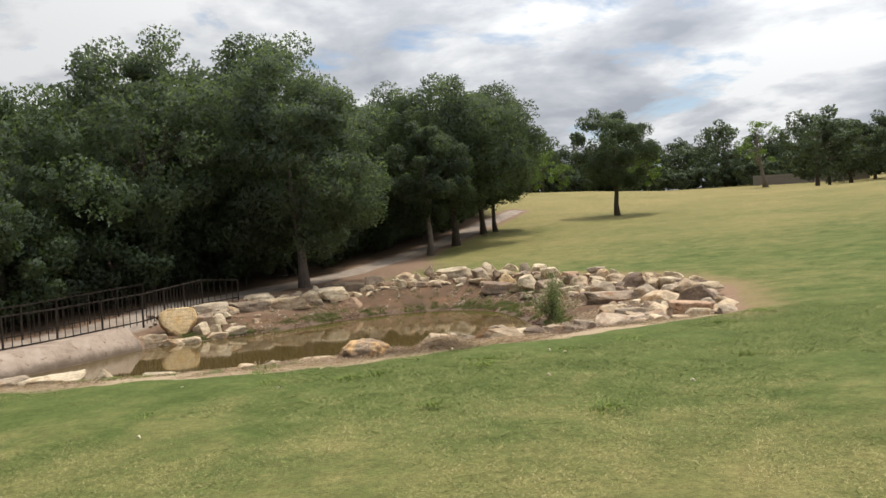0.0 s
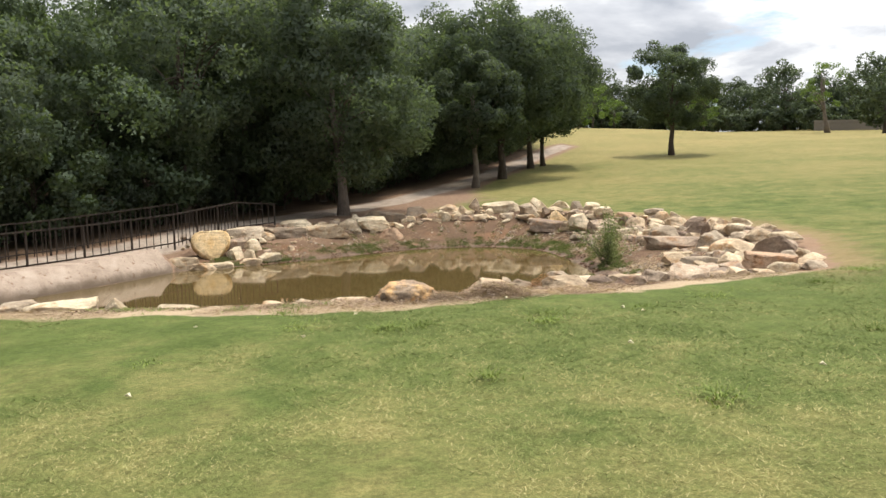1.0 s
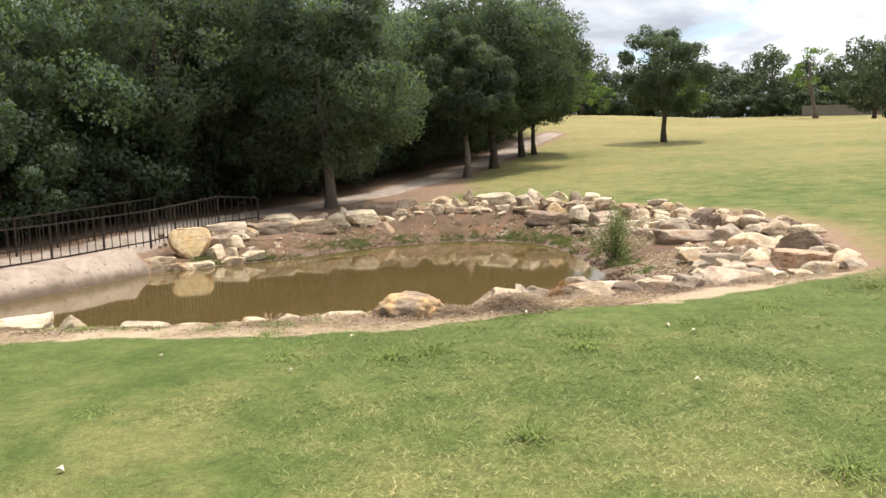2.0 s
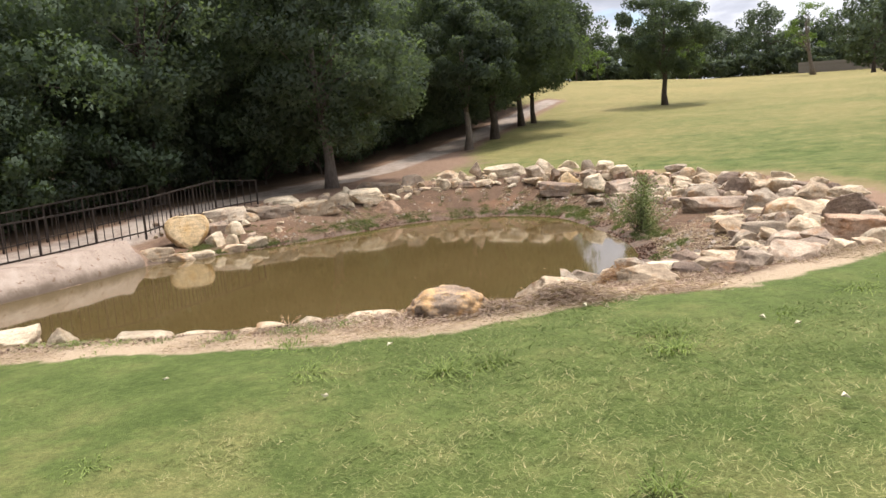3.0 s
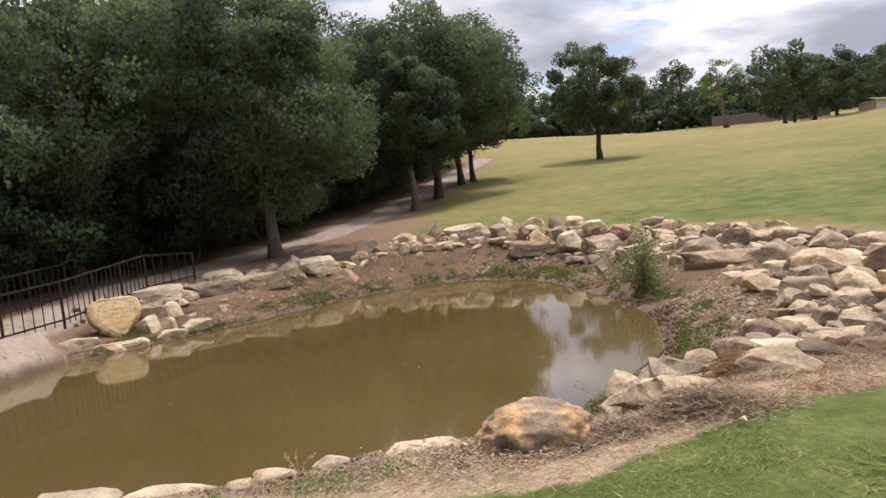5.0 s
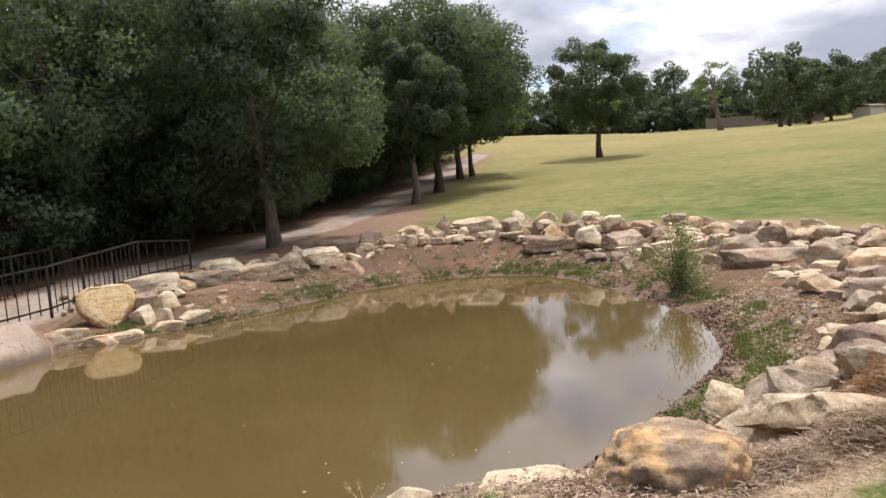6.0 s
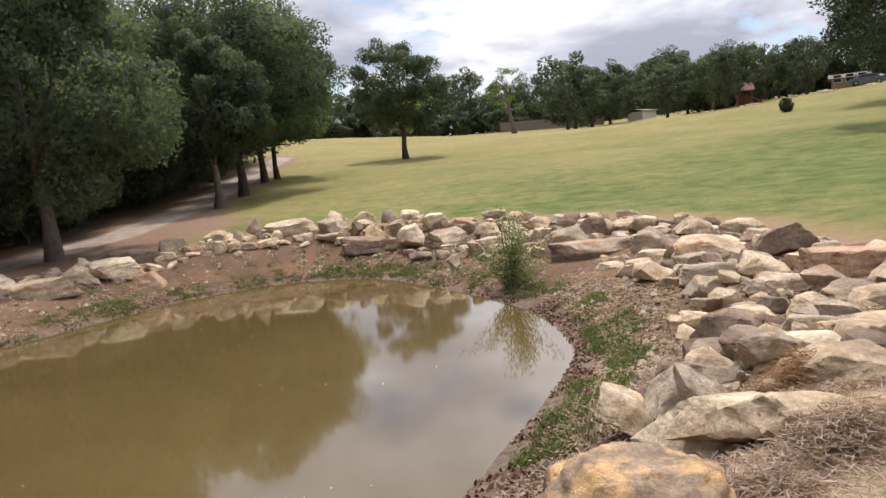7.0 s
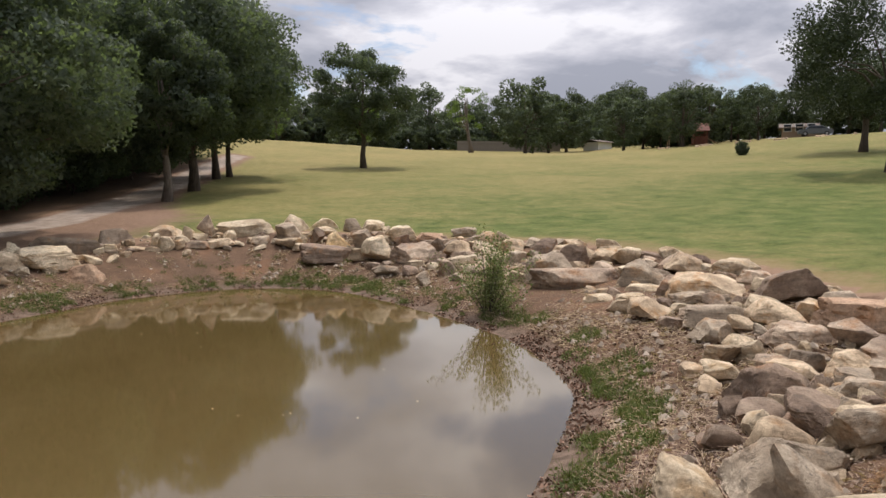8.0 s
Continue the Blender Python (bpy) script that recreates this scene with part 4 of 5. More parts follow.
def tree_meshes(seed, height, radius, clear, girth, leaf=None, bark=None, clumps=70, per=95, size=0.32, lean=(0, 0), skirt=0.0, open_crown=0.0, sides=10, core=0):
    """Trunk with limbs, and a crown of leaf sprays: meshes at the origin. clear: height of the bare trunk."""
    rng = np.random.default_rng(seed)
    leaf, bark = leaf or OAK, bark or BARK
    top = height * 0.72
    n = 7
    trunk = [(lean[0] * k / n * top + 0.06 * math.sin(k * 1.7 + seed), lean[1] * k / n * top + 0.05 * math.cos(k * 2.1 + seed), top * k / n - (0.25 if k == 0 else 0)) for k in range(n + 1)]
    radii = [girth * (1.45 if k == 0 else 1.0) * (1 - 0.78 * k / n) for k in range(n + 1)]
    data = [tube_data(trunk, radii, sides)]
    mid = (clear + height) / 2
    half = (height - clear) / 2
    cx, cy = lean[0] * mid, lean[1] * mid
    # clump centres in an uneven egg, denser at the skin
    u = rng.normal(0, 1, (clumps, 3))
    u /= np.linalg.norm(u, axis=1)[:, None]
    lobes = rng.normal(0, 1, (6, 3))
    lobes /= np.linalg.norm(lobes, axis=1)[:, None]
    swell = 0.80 + 0.30 * np.max(np.clip(u @ lobes.T, 0, 1) ** 2, 1)
    rr = rng.uniform(0.35, 1.0, clumps) ** 0.45 * swell
    centres = u * rr[:, None] * (radius, radius, half)
    low = centres[:, 2] < 0
    centres[low, :2] *= 1.0 + skirt
    centres += (cx, cy, mid)
    radii_c = rng.uniform(0.16, 0.30, clumps) * radius * (1 - 0.35 * open_crown)
    if core:
        # low boughs close round the trunk
        a, up = rng.uniform(0, 6.28, core), rng.uniform(clear + 1.1, clear + 0.55 * (height - clear), core)
        out = rng.uniform(0.8, 1.6, core)
        centres = np.r_[centres, np.stack([lean[0] * up + out * np.cos(a), lean[1] * up + out * np.sin(a), up], -1)]
        radii_c = np.r_[radii_c, rng.uniform(0.6, 0.9, core)]
    for k in range(min(14, clumps)):
        c = centres[(k * 5) % clumps]
        z0 = clear * 0.85 + (top - clear * 0.85) * rng.uniform(0.0, 0.75)
        t = z0 / top
        start = Vector((lean[0] * z0, lean[1] * z0, z0))
        end = start.lerp(Vector(c), 0.8)
        bend = start.lerp(end, 0.5) + Vector((0, 0, 0.12 * radius))
        g = girth * (1 - 0.7 * t) * 0.42
        data.append(tube_data([start, start.lerp(bend, 0.6), bend, bend.lerp(end, 0.6), end], [g, g * 0.8, g * 0.6, g * 0.4, g * 0.12], 6))
    corners, soft = leaf_cloud(rng, centres, radii_c, per, size, three=True)
    crown = quads_mesh("crown", corners, leaf, 3)
    crown.polygons.foreach_set("use_smooth", np.ones(len(crown.polygons), bool))
    crown.normals_split_custom_set_from_vertices(np.repeat(soft, 3, 0).astype(np.float32))
    return mesh_from("trunk", *joined(*data), bark, smooth=True), crown


def plant_tree(meshes, x, y, label, turn=0.0, scale=1.0, name="oak_tree", group="", sink=0.05):
    z = float(ground_height(x, y))
    root = empty(name, pose(x, y, z - sink, 0, 0, turn) @ Matrix.Diagonal((scale, scale, scale, 1)), label, "tree", group)
    part("trunk", meshes[0], root)
    part("crown", meshes[1], root)
    return root


# single trees along the track and on the meadow
plant_tree(tree_meshes(11, 9.8, 3.6, 1.3, 0.22, bark=BARK_GREY, clumps=150, per=380, size=0.15, lean=(-0.08, 0.0), skirt=0.12, core=34), -6.72, 32.6, "tall oak with a slim leaning grey trunk beside the track")
plant_tree(tree_meshes(12, 7.2, 2.5, 1.6, 0.19, clumps=90, per=330, size=0.155, bark=BARK_GREY), -1.75, 43.6, "young oak with a low rounded crown beside the track")
plant_tree(tree_meshes(13, 10.5, 4.6, 1.9, 0.24, clumps=140, per=330, size=0.19), -0.35, 48.6, "dark oak with a broad dense crown beside the track")
plant_tree(tree_meshes(14, 10.8, 5.0, 1.9, 0.22, clumps=140, per=330, size=0.2, skirt=0.05), 1.7, 58.7, "dark oak overhanging the meadow at the woods' end")
plant_tree(tree_meshes(15, 9.0, 3.6, 1.9, 0.18, clumps=110, per=270, size=0.19), 2.7, 60.2, "oak with a thin trunk at the woods' end")
plant_tree(tree_meshes(16, 9.9, 3.5, 2.2, 0.24, clumps=110, per=300, size=0.18, open_crown=0.3), 14.1, 69.0, "single oak with a rounded crown on the open meadow")
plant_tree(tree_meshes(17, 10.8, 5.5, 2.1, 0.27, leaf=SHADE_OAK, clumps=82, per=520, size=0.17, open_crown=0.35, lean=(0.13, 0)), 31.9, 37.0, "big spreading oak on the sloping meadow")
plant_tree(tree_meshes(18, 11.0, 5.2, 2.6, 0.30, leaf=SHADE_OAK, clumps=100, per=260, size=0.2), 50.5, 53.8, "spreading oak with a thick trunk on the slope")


def plant_woods():
    """The closed oak wood west of the track."""
    rng = np.random.default_rng(21)
    kinds = [tree_meshes(40 + k, 10.5 + 0.5 * k, 4.0 + 0.25 * (k % 3), 1.6 + 0.3 * (k % 2), 0.18 + 0.02 * k, clumps=110, per=280, size=0.195, skirt=0.15, sides=7) for k in range(4)]
    plain = [tree_meshes(50 + k, 11.0 + k, 4.2, 1.6, 0.2, clumps=90, per=110, size=0.34, skirt=0.15, sides=6) for k in range(3)]
    spots = []
    tries = 0
    while len(spots) < 62 and tries < 6000:
        tries += 1
        y = rng.uniform(8, 84)
        x = np.interp(y, [p[1] for p in TRACK], [p[0] for p in TRACK]) - 3.4 - rng.exponential(6.0)
        if x < -48 or any((x - a) ** 2 + (y - b) ** 2 < 3.3 ** 2 for a, b in spots):
            continue
        spots.append((x, y))
    for i, (x, y) in enumerate(spots):
        deep = np.interp(y, [p[1] for p in TRACK], [p[0] for p in TRACK]) - x > 8.5
        plant_tree(plain[i % 3] if deep else kinds[i % 4], x, y, "dark oak in the dense wood beside the track", rng.uniform(0, 360), rng.uniform(0.86, 1.06) * float(np.interp(y, [10, 28, 40], [0.62, 0.8, 1.0])), group="oaks of the wood")
    # undergrowth along the wood's edge
    low = [tree_meshes(60 + k, 3.0, 1.9, 0.25, 0.05, leaf=OAK if k else OAK_LIGHT, clumps=40, per=170, size=0.14, skirt=0.2, sides=5) for k in range(3)]
    for i in range(46):
        y = 9 + 72 * (i + rng.uniform(0, 1)) / 46
        x = np.interp(y, [p[1] for p in TRACK], [p[0] for p in TRACK]) - rng.uniform(3.0, 5.5)
        plant_tree(low[i % 3], x, y, "leafy undergrowth bush at the edge of the wood", rng.uniform(0, 360), rng.uniform(0.7, 1.25), "bush", "undergrowth of the wood", 0.15)


plant_woods()
plant_tree(tree_meshes(71, 8.6, 4.0, 0.8, 0.18, leaf=OAK_LIGHT, clumps=110, per=330, size=0.165, skirt=0.2), -16.6, 25.5, "lighter green young oak behind the railing")
plant_tree(tree_meshes(72, 6.0, 2.6, 0.7, 0.14, leaf=OAK_LIGHT, clumps=70, per=280, size=0.16, skirt=0.2), -17.6, 19.5, "bushy light green oak behind the railing")


HOUSE_GAP = radians(42.0), radians(46.5)


def plant_far_trees():
    """Tree line beyond the meadow, from the far end of the track round to the houses."""
    rng = np.random.default_rng(33)
    dark = [tree_meshes(80 + k, 8.6 + k, 4.4, 1.1, 0.25, leaf=FIELD_OAK, clumps=60, per=100, size=0.38, sides=6, skirt=0.15) for k in range(4)]
    light = [tree_meshes(90 + k, 7.5 + k, 3.4, 1.8, 0.16, leaf=PALE_LEAF if k else OAK_LIGHT, clumps=36, per=80, size=0.3, sides=6, open_crown=0.5) for k in range(2)]
    for i in range(104):
        a = radians(-14 + 74 * (i + rng.uniform(-0.4, 0.4)) / 104)
        far = rng.uniform(128, 172) if a < radians(13) else rng.uniform(168, 205) if a < radians(34) else rng.uniform(118, 150)
        x, y = far * math.sin(a), 6 + far * math.cos(a)
        if HOUSE_GAP[0] < a < HOUSE_GAP[1] and far < 150:
            far = 152.0
            x, y = far * math.sin(a), 6 + far * math.cos(a)
        pale = rng.uniform() < 0.16
        plant_tree(light[i % 2] if pale else dark[i % 4], x, y, "pale green tree in the far tree line" if pale else "dark oak in the far tree line", rng.uniform(0, 360), rng.uniform(0.75, 1.15) * (0.82 if a > radians(34) else 1.15 if a > radians(13) else 1.0), "tree", "far tree line")
    low = tree_meshes(64, 3.2, 2.6, 0.1, 0.06, leaf=FIELD_OAK, clumps=30, per=70, size=0.4, skirt=0.2, sides=5)
    for i in range(130):
        a = radians(-15 + 75 * (i + rng.uniform(-0.4, 0.4)) / 130)
        far = rng.uniform(152 if HOUSE_GAP[0] < a < HOUSE_GAP[1] else 158 if radians(13) < a < radians(34) else 122, 178)
        plant_tree(low, far * math.sin(a), 6 + far * math.cos(a), "thick bush under the far tree line", rng.uniform(0, 360), rng.uniform(0.8, 1.5), "bush", "bushes of the far tree line", 0.2)
    return dark, light


FAR_DARK, FAR_LIGHT = plant_far_trees()
plant_tree(tree_meshes(95, 12.0, 4.3, 3.4, 0.42, leaf=PALE_LEAF, bark=BARK_GREY, clumps=30, per=60, size=0.30, open_crown=0.8, lean=(-0.15, 0)), 54.8, 138.6, "sparse pale tree with a twisted forked trunk by the wooden fence")
plant_tree(FAR_DARK[1], 52.3, 113.2, "dense dark oak with several trunks before the fence", 40, 1.2)
plant_tree(FAR_DARK[2], 56.8, 119.0, "dark oak beside the fence", 130, 1.0)
plant_tree(FAR_DARK[0], 62.5, 124.0, "dark oak beside the white shed", 200, 1.2)
plant_tree(FAR_DARK[3], 69.0, 129.0, "dark oak behind the white shed", 10, 1.0)
plant_tree(FAR_DARK[0], 59.6, 86.4, "slender oak beside the wooden play tower", 80, 0.84)
for bx, by, s in ((60.0, 99.0, 0.8), (66.0, 97.0, 0.85), (72.0, 96.0, 0.9), (77.0, 92.0, 0.85), (63.5, 104.0, 1.0)):
    plant_tree(FAR_DARK[2], bx, by, "dark oak behind the play tower", bx * 13, s * 0.86)
plant_tree(tree_meshes(97, 1.75, 0.8, -0.15, 0.05, leaf=FIELD_OAK, clumps=110, per=70, size=0.12, sides=5), 47.4, 63.6, "small rounded bush on the open slope", 0, 0.72, "bush")


for bx, by, s in ((10.5, 112.0, 0.62), (13.0, 118.0, 0.8), (16.5, 121.0, 0.6), (29.0, 118.0, 0.85)):
    plant_tree(FAR_LIGHT[1], bx, by, "pale green tree at the end of the meadow", bx * 31, s, "tree", "", 0.6)


# ---- railing and culvert ----
def iron_railing(points, bases, label, height=1.0, last=1.0):
    """Posts, two rails and upright bars along the points on the ground; the rail drops to the share last at the end."""
    root = empty("railing", pose(*points[0], 0), label, "railing")
    ox, oy = points[0]
    final = len(points) - 2
    for leg, ((ax, ay), (bx, by)) in enumerate(zip(points[:-1], points[1:])):
        run = math.hypot(bx - ax, by - ay)
        bays = max(1, round(run / 1.45))
        turn = math.degrees(math.atan2(by - ay, bx - ax))
        for k in range(bays):
            x0, y0 = ax + (bx - ax) * k / bays, ay + (by - ay) * k / bays
            x1, y1 = ax + (bx - ax) * (k + 1) / bays, ay + (by - ay) * (k + 1) / bays
            z0, z1 = bases[leg] + (bases[leg + 1] - bases[leg]) * k / bays, bases[leg] + (bases[leg + 1] - bases[leg]) * (k + 1) / bays
            h0, h1 = height, height * (last if leg == final and k == bays - 1 else 1.0)
            part("post", POST, root, "", pose(x0 - ox, y0 - oy, z0 - 0.06, 0, 0, turn) @ Matrix.Diagonal((1, 1, h0 + 0.04, 1)))
            for u0, u1 in ((h0 - 0.03, h1 - 0.03), (0.12, 0.12)):
                rise = math.degrees(math.atan2(z1 + u1 - z0 - u0, run / bays))
                part("rail", RAIL, root, "", pose(x0 - ox, y0 - oy, z0 + u0, 0, -rise, turn) @ Matrix.Diagonal((math.hypot(run / bays, z1 + u1 - z0 - u0), 1, 1, 1)))
            bars = 6
            for b in range(1, bars):
                f = b / bars
                part("bar", BAR, root, "", pose(x0 + (x1 - x0) * f - ox, y0 + (y1 - y0) * f - oy, z0 + (z1 - z0) * f + 0.03, 0, 0, turn) @ Matrix.Diagonal((1, 1, h0 + (h1 - h0) * f, 1)))
    x, y = points[-1]
    part("post", POST, root, "", pose(x - ox, y - oy, bases[-1] - 0.06) @ Matrix.Diagonal((1, 1, height * last + 0.04, 1)))
    return root


POST = box_mesh("post", 0.05, 0.05, 1.02, IRON, 0.008)
RAIL = mesh_from("rail", *box_data(1.0, 0.04, 0.035, 0.0, (0.5, 0, 0)), IRON)
BAR = box_mesh("bar", 0.02, 0.02, 0.95, IRON, 0.004)
iron_railing([(-14.0, 13.5), (-12.3, 17.6), (-11.0, 20.4), (-9.7, 22.9), (-9.1, 26.5), (-8.25, 27.9)], (0.34, 0.40, 0.45, 0.57, 0.75, 0.79), "dark rusty iron railing along the pond side of the track", 0.97, 0.82)
iron_railing([(-16.2, 13.5), (-12.9, 22.0), (-11.5, 27.3)], (0.34, 0.48, 0.68), "dark rusty iron railing along the wood side of the track", 1.0)


def culvert_wall():
    """Low concrete headwall with a rounded, weathered lip, following the western shore."""
    line = [(-12.0, 14.0), (-11.25, 16.4), (-10.7, 18.0), (-10.05, 19.6), (-9.6, 21.0), (-9.4, 21.7)]
    prof = [(0.30, -0.5), (0.16, 0.0), (0.14, 0.14), (0.06, 0.27), (-0.08, 0.36), (-0.3, 0.41), (-0.6, 0.44), (-0.95, 0.46), (-1.3, 0.48), (-1.4, 0.2)]
    rows = []
    pts = []
    for a, b in zip(line[:-1], line[1:]):
        for k in range(8):
            pts.append((a[0] + (b[0] - a[0]) * k / 8, a[1] + (b[1] - a[1]) * k / 8))
    pts.append(line[-1])
    for i, p in enumerate(pts):
        q0, q1 = pts[max(i - 1, 0)], pts[min(i + 1, len(pts) - 1)]
        e = Vector((q1[0] - q0[0], q1[1] - q0[1], 0)).normalized()
        out = Vector((e.y, -e.x, 0))
        wob = 0.03 * noise.noise(Vector((p[0] * 1.3, p[1] * 1.3, 0)))
        rows.append([(p[0] + out.x * (o + wob), p[1] + out.y * (o + wob), (max(z, float(ground_height(p[0] + out.x * o, p[1] + out.y * o)) + 0.12) if -1.35 < o < -0.2 else z) + 0.02 * noise.noise(Vector((p[0] * 3, p[1] * 3, z * 4)))) for o, z in prof])
    k = len(prof)
    v = [q for r in rows for q in r]
    f = [(i * k + j, i * k + j + 1, (i + 1) * k + j + 1, (i + 1) * k + j) for i in range(len(rows) - 1) for j in range(k - 1)]
    f += [tuple(range(k))[::-1], tuple(range(len(v) - k, len(v)))]
    tagged(new("retaining_wall", mesh_from("retaining_wall", v, f, CONCRETE, True)), "weathered pale concrete headwall at the pond's edge", "retaining wall", kind="structure")


culvert_wall()


# ---- far things on the slope ----
def far_height(x, y):
    return float(ground_height(x, y))


def plank_fence(points, label, height=1.75):
    root = empty("plank_fence", pose(*points[0], 0), label, "fence")
    ox, oy = points[0]
    plank = box_mesh("plank", 0.185, 0.025, height, GREY_WOOD, 0.004)
    post = box_mesh("post", 0.10, 0.10, height - 0.05, GREY_WOOD, 0.01)
    rail = mesh_from("rail", *box_data(1.0, 0.05, 0.09, 0, (0.5, 0, 0)), GREY_WOOD)
    for (ax, ay), (bx, by) in zip(points[:-1], points[1:]):
        run = math.hypot(bx - ax, by - ay)
        turn = math.degrees(math.atan2(by - ay, bx - ax))
        n = int(run / 0.2)
        for k in range(n):
            x, y = ax + (bx - ax) * (k + 0.5) / n, ay + (by - ay) * (k + 0.5) / n
            part("plank", plank, root, "", pose(x - ox, y - oy, far_height(x, y) + 0.03 + 0.02 * math.sin(k * 7.3), 0, 0, turn))
        bays = max(1, round(run / 2.4))
        for k in range(bays + 1):
            x, y = ax + (bx - ax) * k / bays, ay + (by - ay) * k / bays
            part("post", post, root, "", pose(x - ox, y - oy, far_height(x, y) - 0.1, 0, 0, turn) @ pose(0, 0.09, 0))
            if k < bays:
                x1, y1 = ax + (bx - ax) * (k + 1) / bays, ay + (by - ay) * (k + 1) / bays
                rise = math.degrees(math.atan2(far_height(x1, y1) - far_height(x, y), run / bays))
                for up in (0.35, height - 0.4):
                    part("rail", rail, root, "", pose(x - ox, y - oy, far_height(x, y) + up, 0, -rise, turn) @ pose(0, 0.05, 0) @ Matrix.Diagonal((run / bays, 1, 1, 1)))
    return root


plank_fence([(57.0, 150.0), (67.5, 138.0)], "weathered grey plank fence at the meadow's edge", 1.9)
plank_fence([(64.0, 135.0), (70.5, 133.5)], "brown-grey plank fence behind the oaks", 1.8)


def gabled_house(x, y, turn, sx, sy, wall_h, roof_h, wall, label, windows=3, name="house"):
    z = far_height(x, y) - 0.25
    root = empty(name, pose(x, y, z, 0, 0, turn), label, "house" if name == "house" else "shed")
    part("wall", box_mesh("wall", sx, sy, wall_h, wall, 0.02), root)
    o = 0.4
    hx, hy = sx / 2 + o, sy / 2 + o
    v = [(-hx, -hy, wall_h - 0.05), (hx, -hy, wall_h - 0.05), (hx, hy, wall_h - 0.05), (-hx, hy, wall_h - 0.05), (-hx, 0, wall_h + roof_h), (hx, 0, wall_h + roof_h)]
    v += [(a, b, c + 0.12) for a, b, c in v]
    f = [(6, 7, 11, 10), (9, 10, 11, 8), (0, 4, 5, 1), (3, 2, 5, 4), (0, 1, 7, 6), (2, 3, 9, 8), (0, 6, 10, 4), (3, 4, 10, 9), (1, 5, 11, 7), (2, 8, 11, 5)]
    part("roof", mesh_from("roof", v, f, ROOF), root, "brown shingle roof")
    for k in range(windows):
        wx = -sx / 2 + sx * (k + 0.5) / windows
        win = part("window", box_mesh("window", 1.1, 0.08, 1.1, WHITE_PAINT, 0.01), root, "", pose(wx, -sy / 2 - 0.02, 0.95))
        part("pane", box_mesh("pane", 0.94, 0.03, 0.94, GLASS_DARK), win, "dark glass pane", pose(0, -0.035, 0.08))
    if name == "house":
        door = part("door", box_mesh("door", 0.9, 0.06, 1.5, BROWN_WOOD, 0.01), root, "brown wooden door", pose(sx * 0.17, -sy / 2 - 0.025, 0.25))
        part("knob", box_mesh("knob", 0.05, 0.05, 0.05, RIM_METAL, 0.01), door, "metal knob", pose(0.36, -0.05, 0.72))
    return root


gabled_house(76.0, 129.6, 28, 5.0, 3.0, 1.5, 0.35, WHITE_PAINT, "low white garden shed beside the oaks", 0, "garden_shed")
gabled_house(87.2, 94.6, -46, 4.6, 4.0, 1.5, 0.6, BRICK_WALL, "tan brick house with a low roof on the slope", 3)


def parked_car(x, y, turn):
    z = far_height(x, y)
    root = empty("parked_car", pose(x, y, z, 0, 0, turn), "silver car parked before the brick house", "car")
    side = [(-2.15, 0.32), (-2.2, 0.7), (-1.95, 0.92), (-1.35, 0.98), (-0.75, 1.42), (0.75, 1.45), (1.5, 1.0), (2.1, 0.92), (2.2, 0.62), (2.12, 0.32)]
    v = [(a, -0.82 + 0.1 * (b > 1.2), b) for a, b in side] + [(a, 0.82 - 0.1 * (b > 1.2), b) for a, b in side]
    k = len(side)
    f = [tuple(range(k)), tuple(range(k, 2 * k))[::-1]] + [(i, k + i, k + (i + 1) % k, (i + 1) % k) for i in range(k)]
    part("body", mesh_from("body", v, f, CAR_PAINT), root)
    glass = [(-1.2, 1.02), (-0.72, 1.36), (0.7, 1.38), (1.3, 1.02)]
    for s in (-1, 1):
        part("side_window", mesh_from("side_window", [(a, s * (0.832 - 0.1 * (b > 1.2)), b) for a, b in glass], [(0, 1, 2, 3)], GLASS_DARK), root)
        for wx in (-1.35, 1.35):
            vv, ff = tube_data([(wx, s * 0.62, 0.32), (wx, s * 0.84, 0.32)], [0.32, 0.32], 16)
            wheel = part("wheel", mesh_from("wheel", vv, ff, RUBBER), root, "black tyre")
            vv, ff = tube_data([(wx, s * 0.83, 0.32), (wx, s * 0.86, 0.32)], [0.19, 0.17], 12)
            part("rim", mesh_from("rim", vv, ff, RIM_METAL), wheel, "metal rim")
    return root


parked_car(84.5, 89.3, -40)


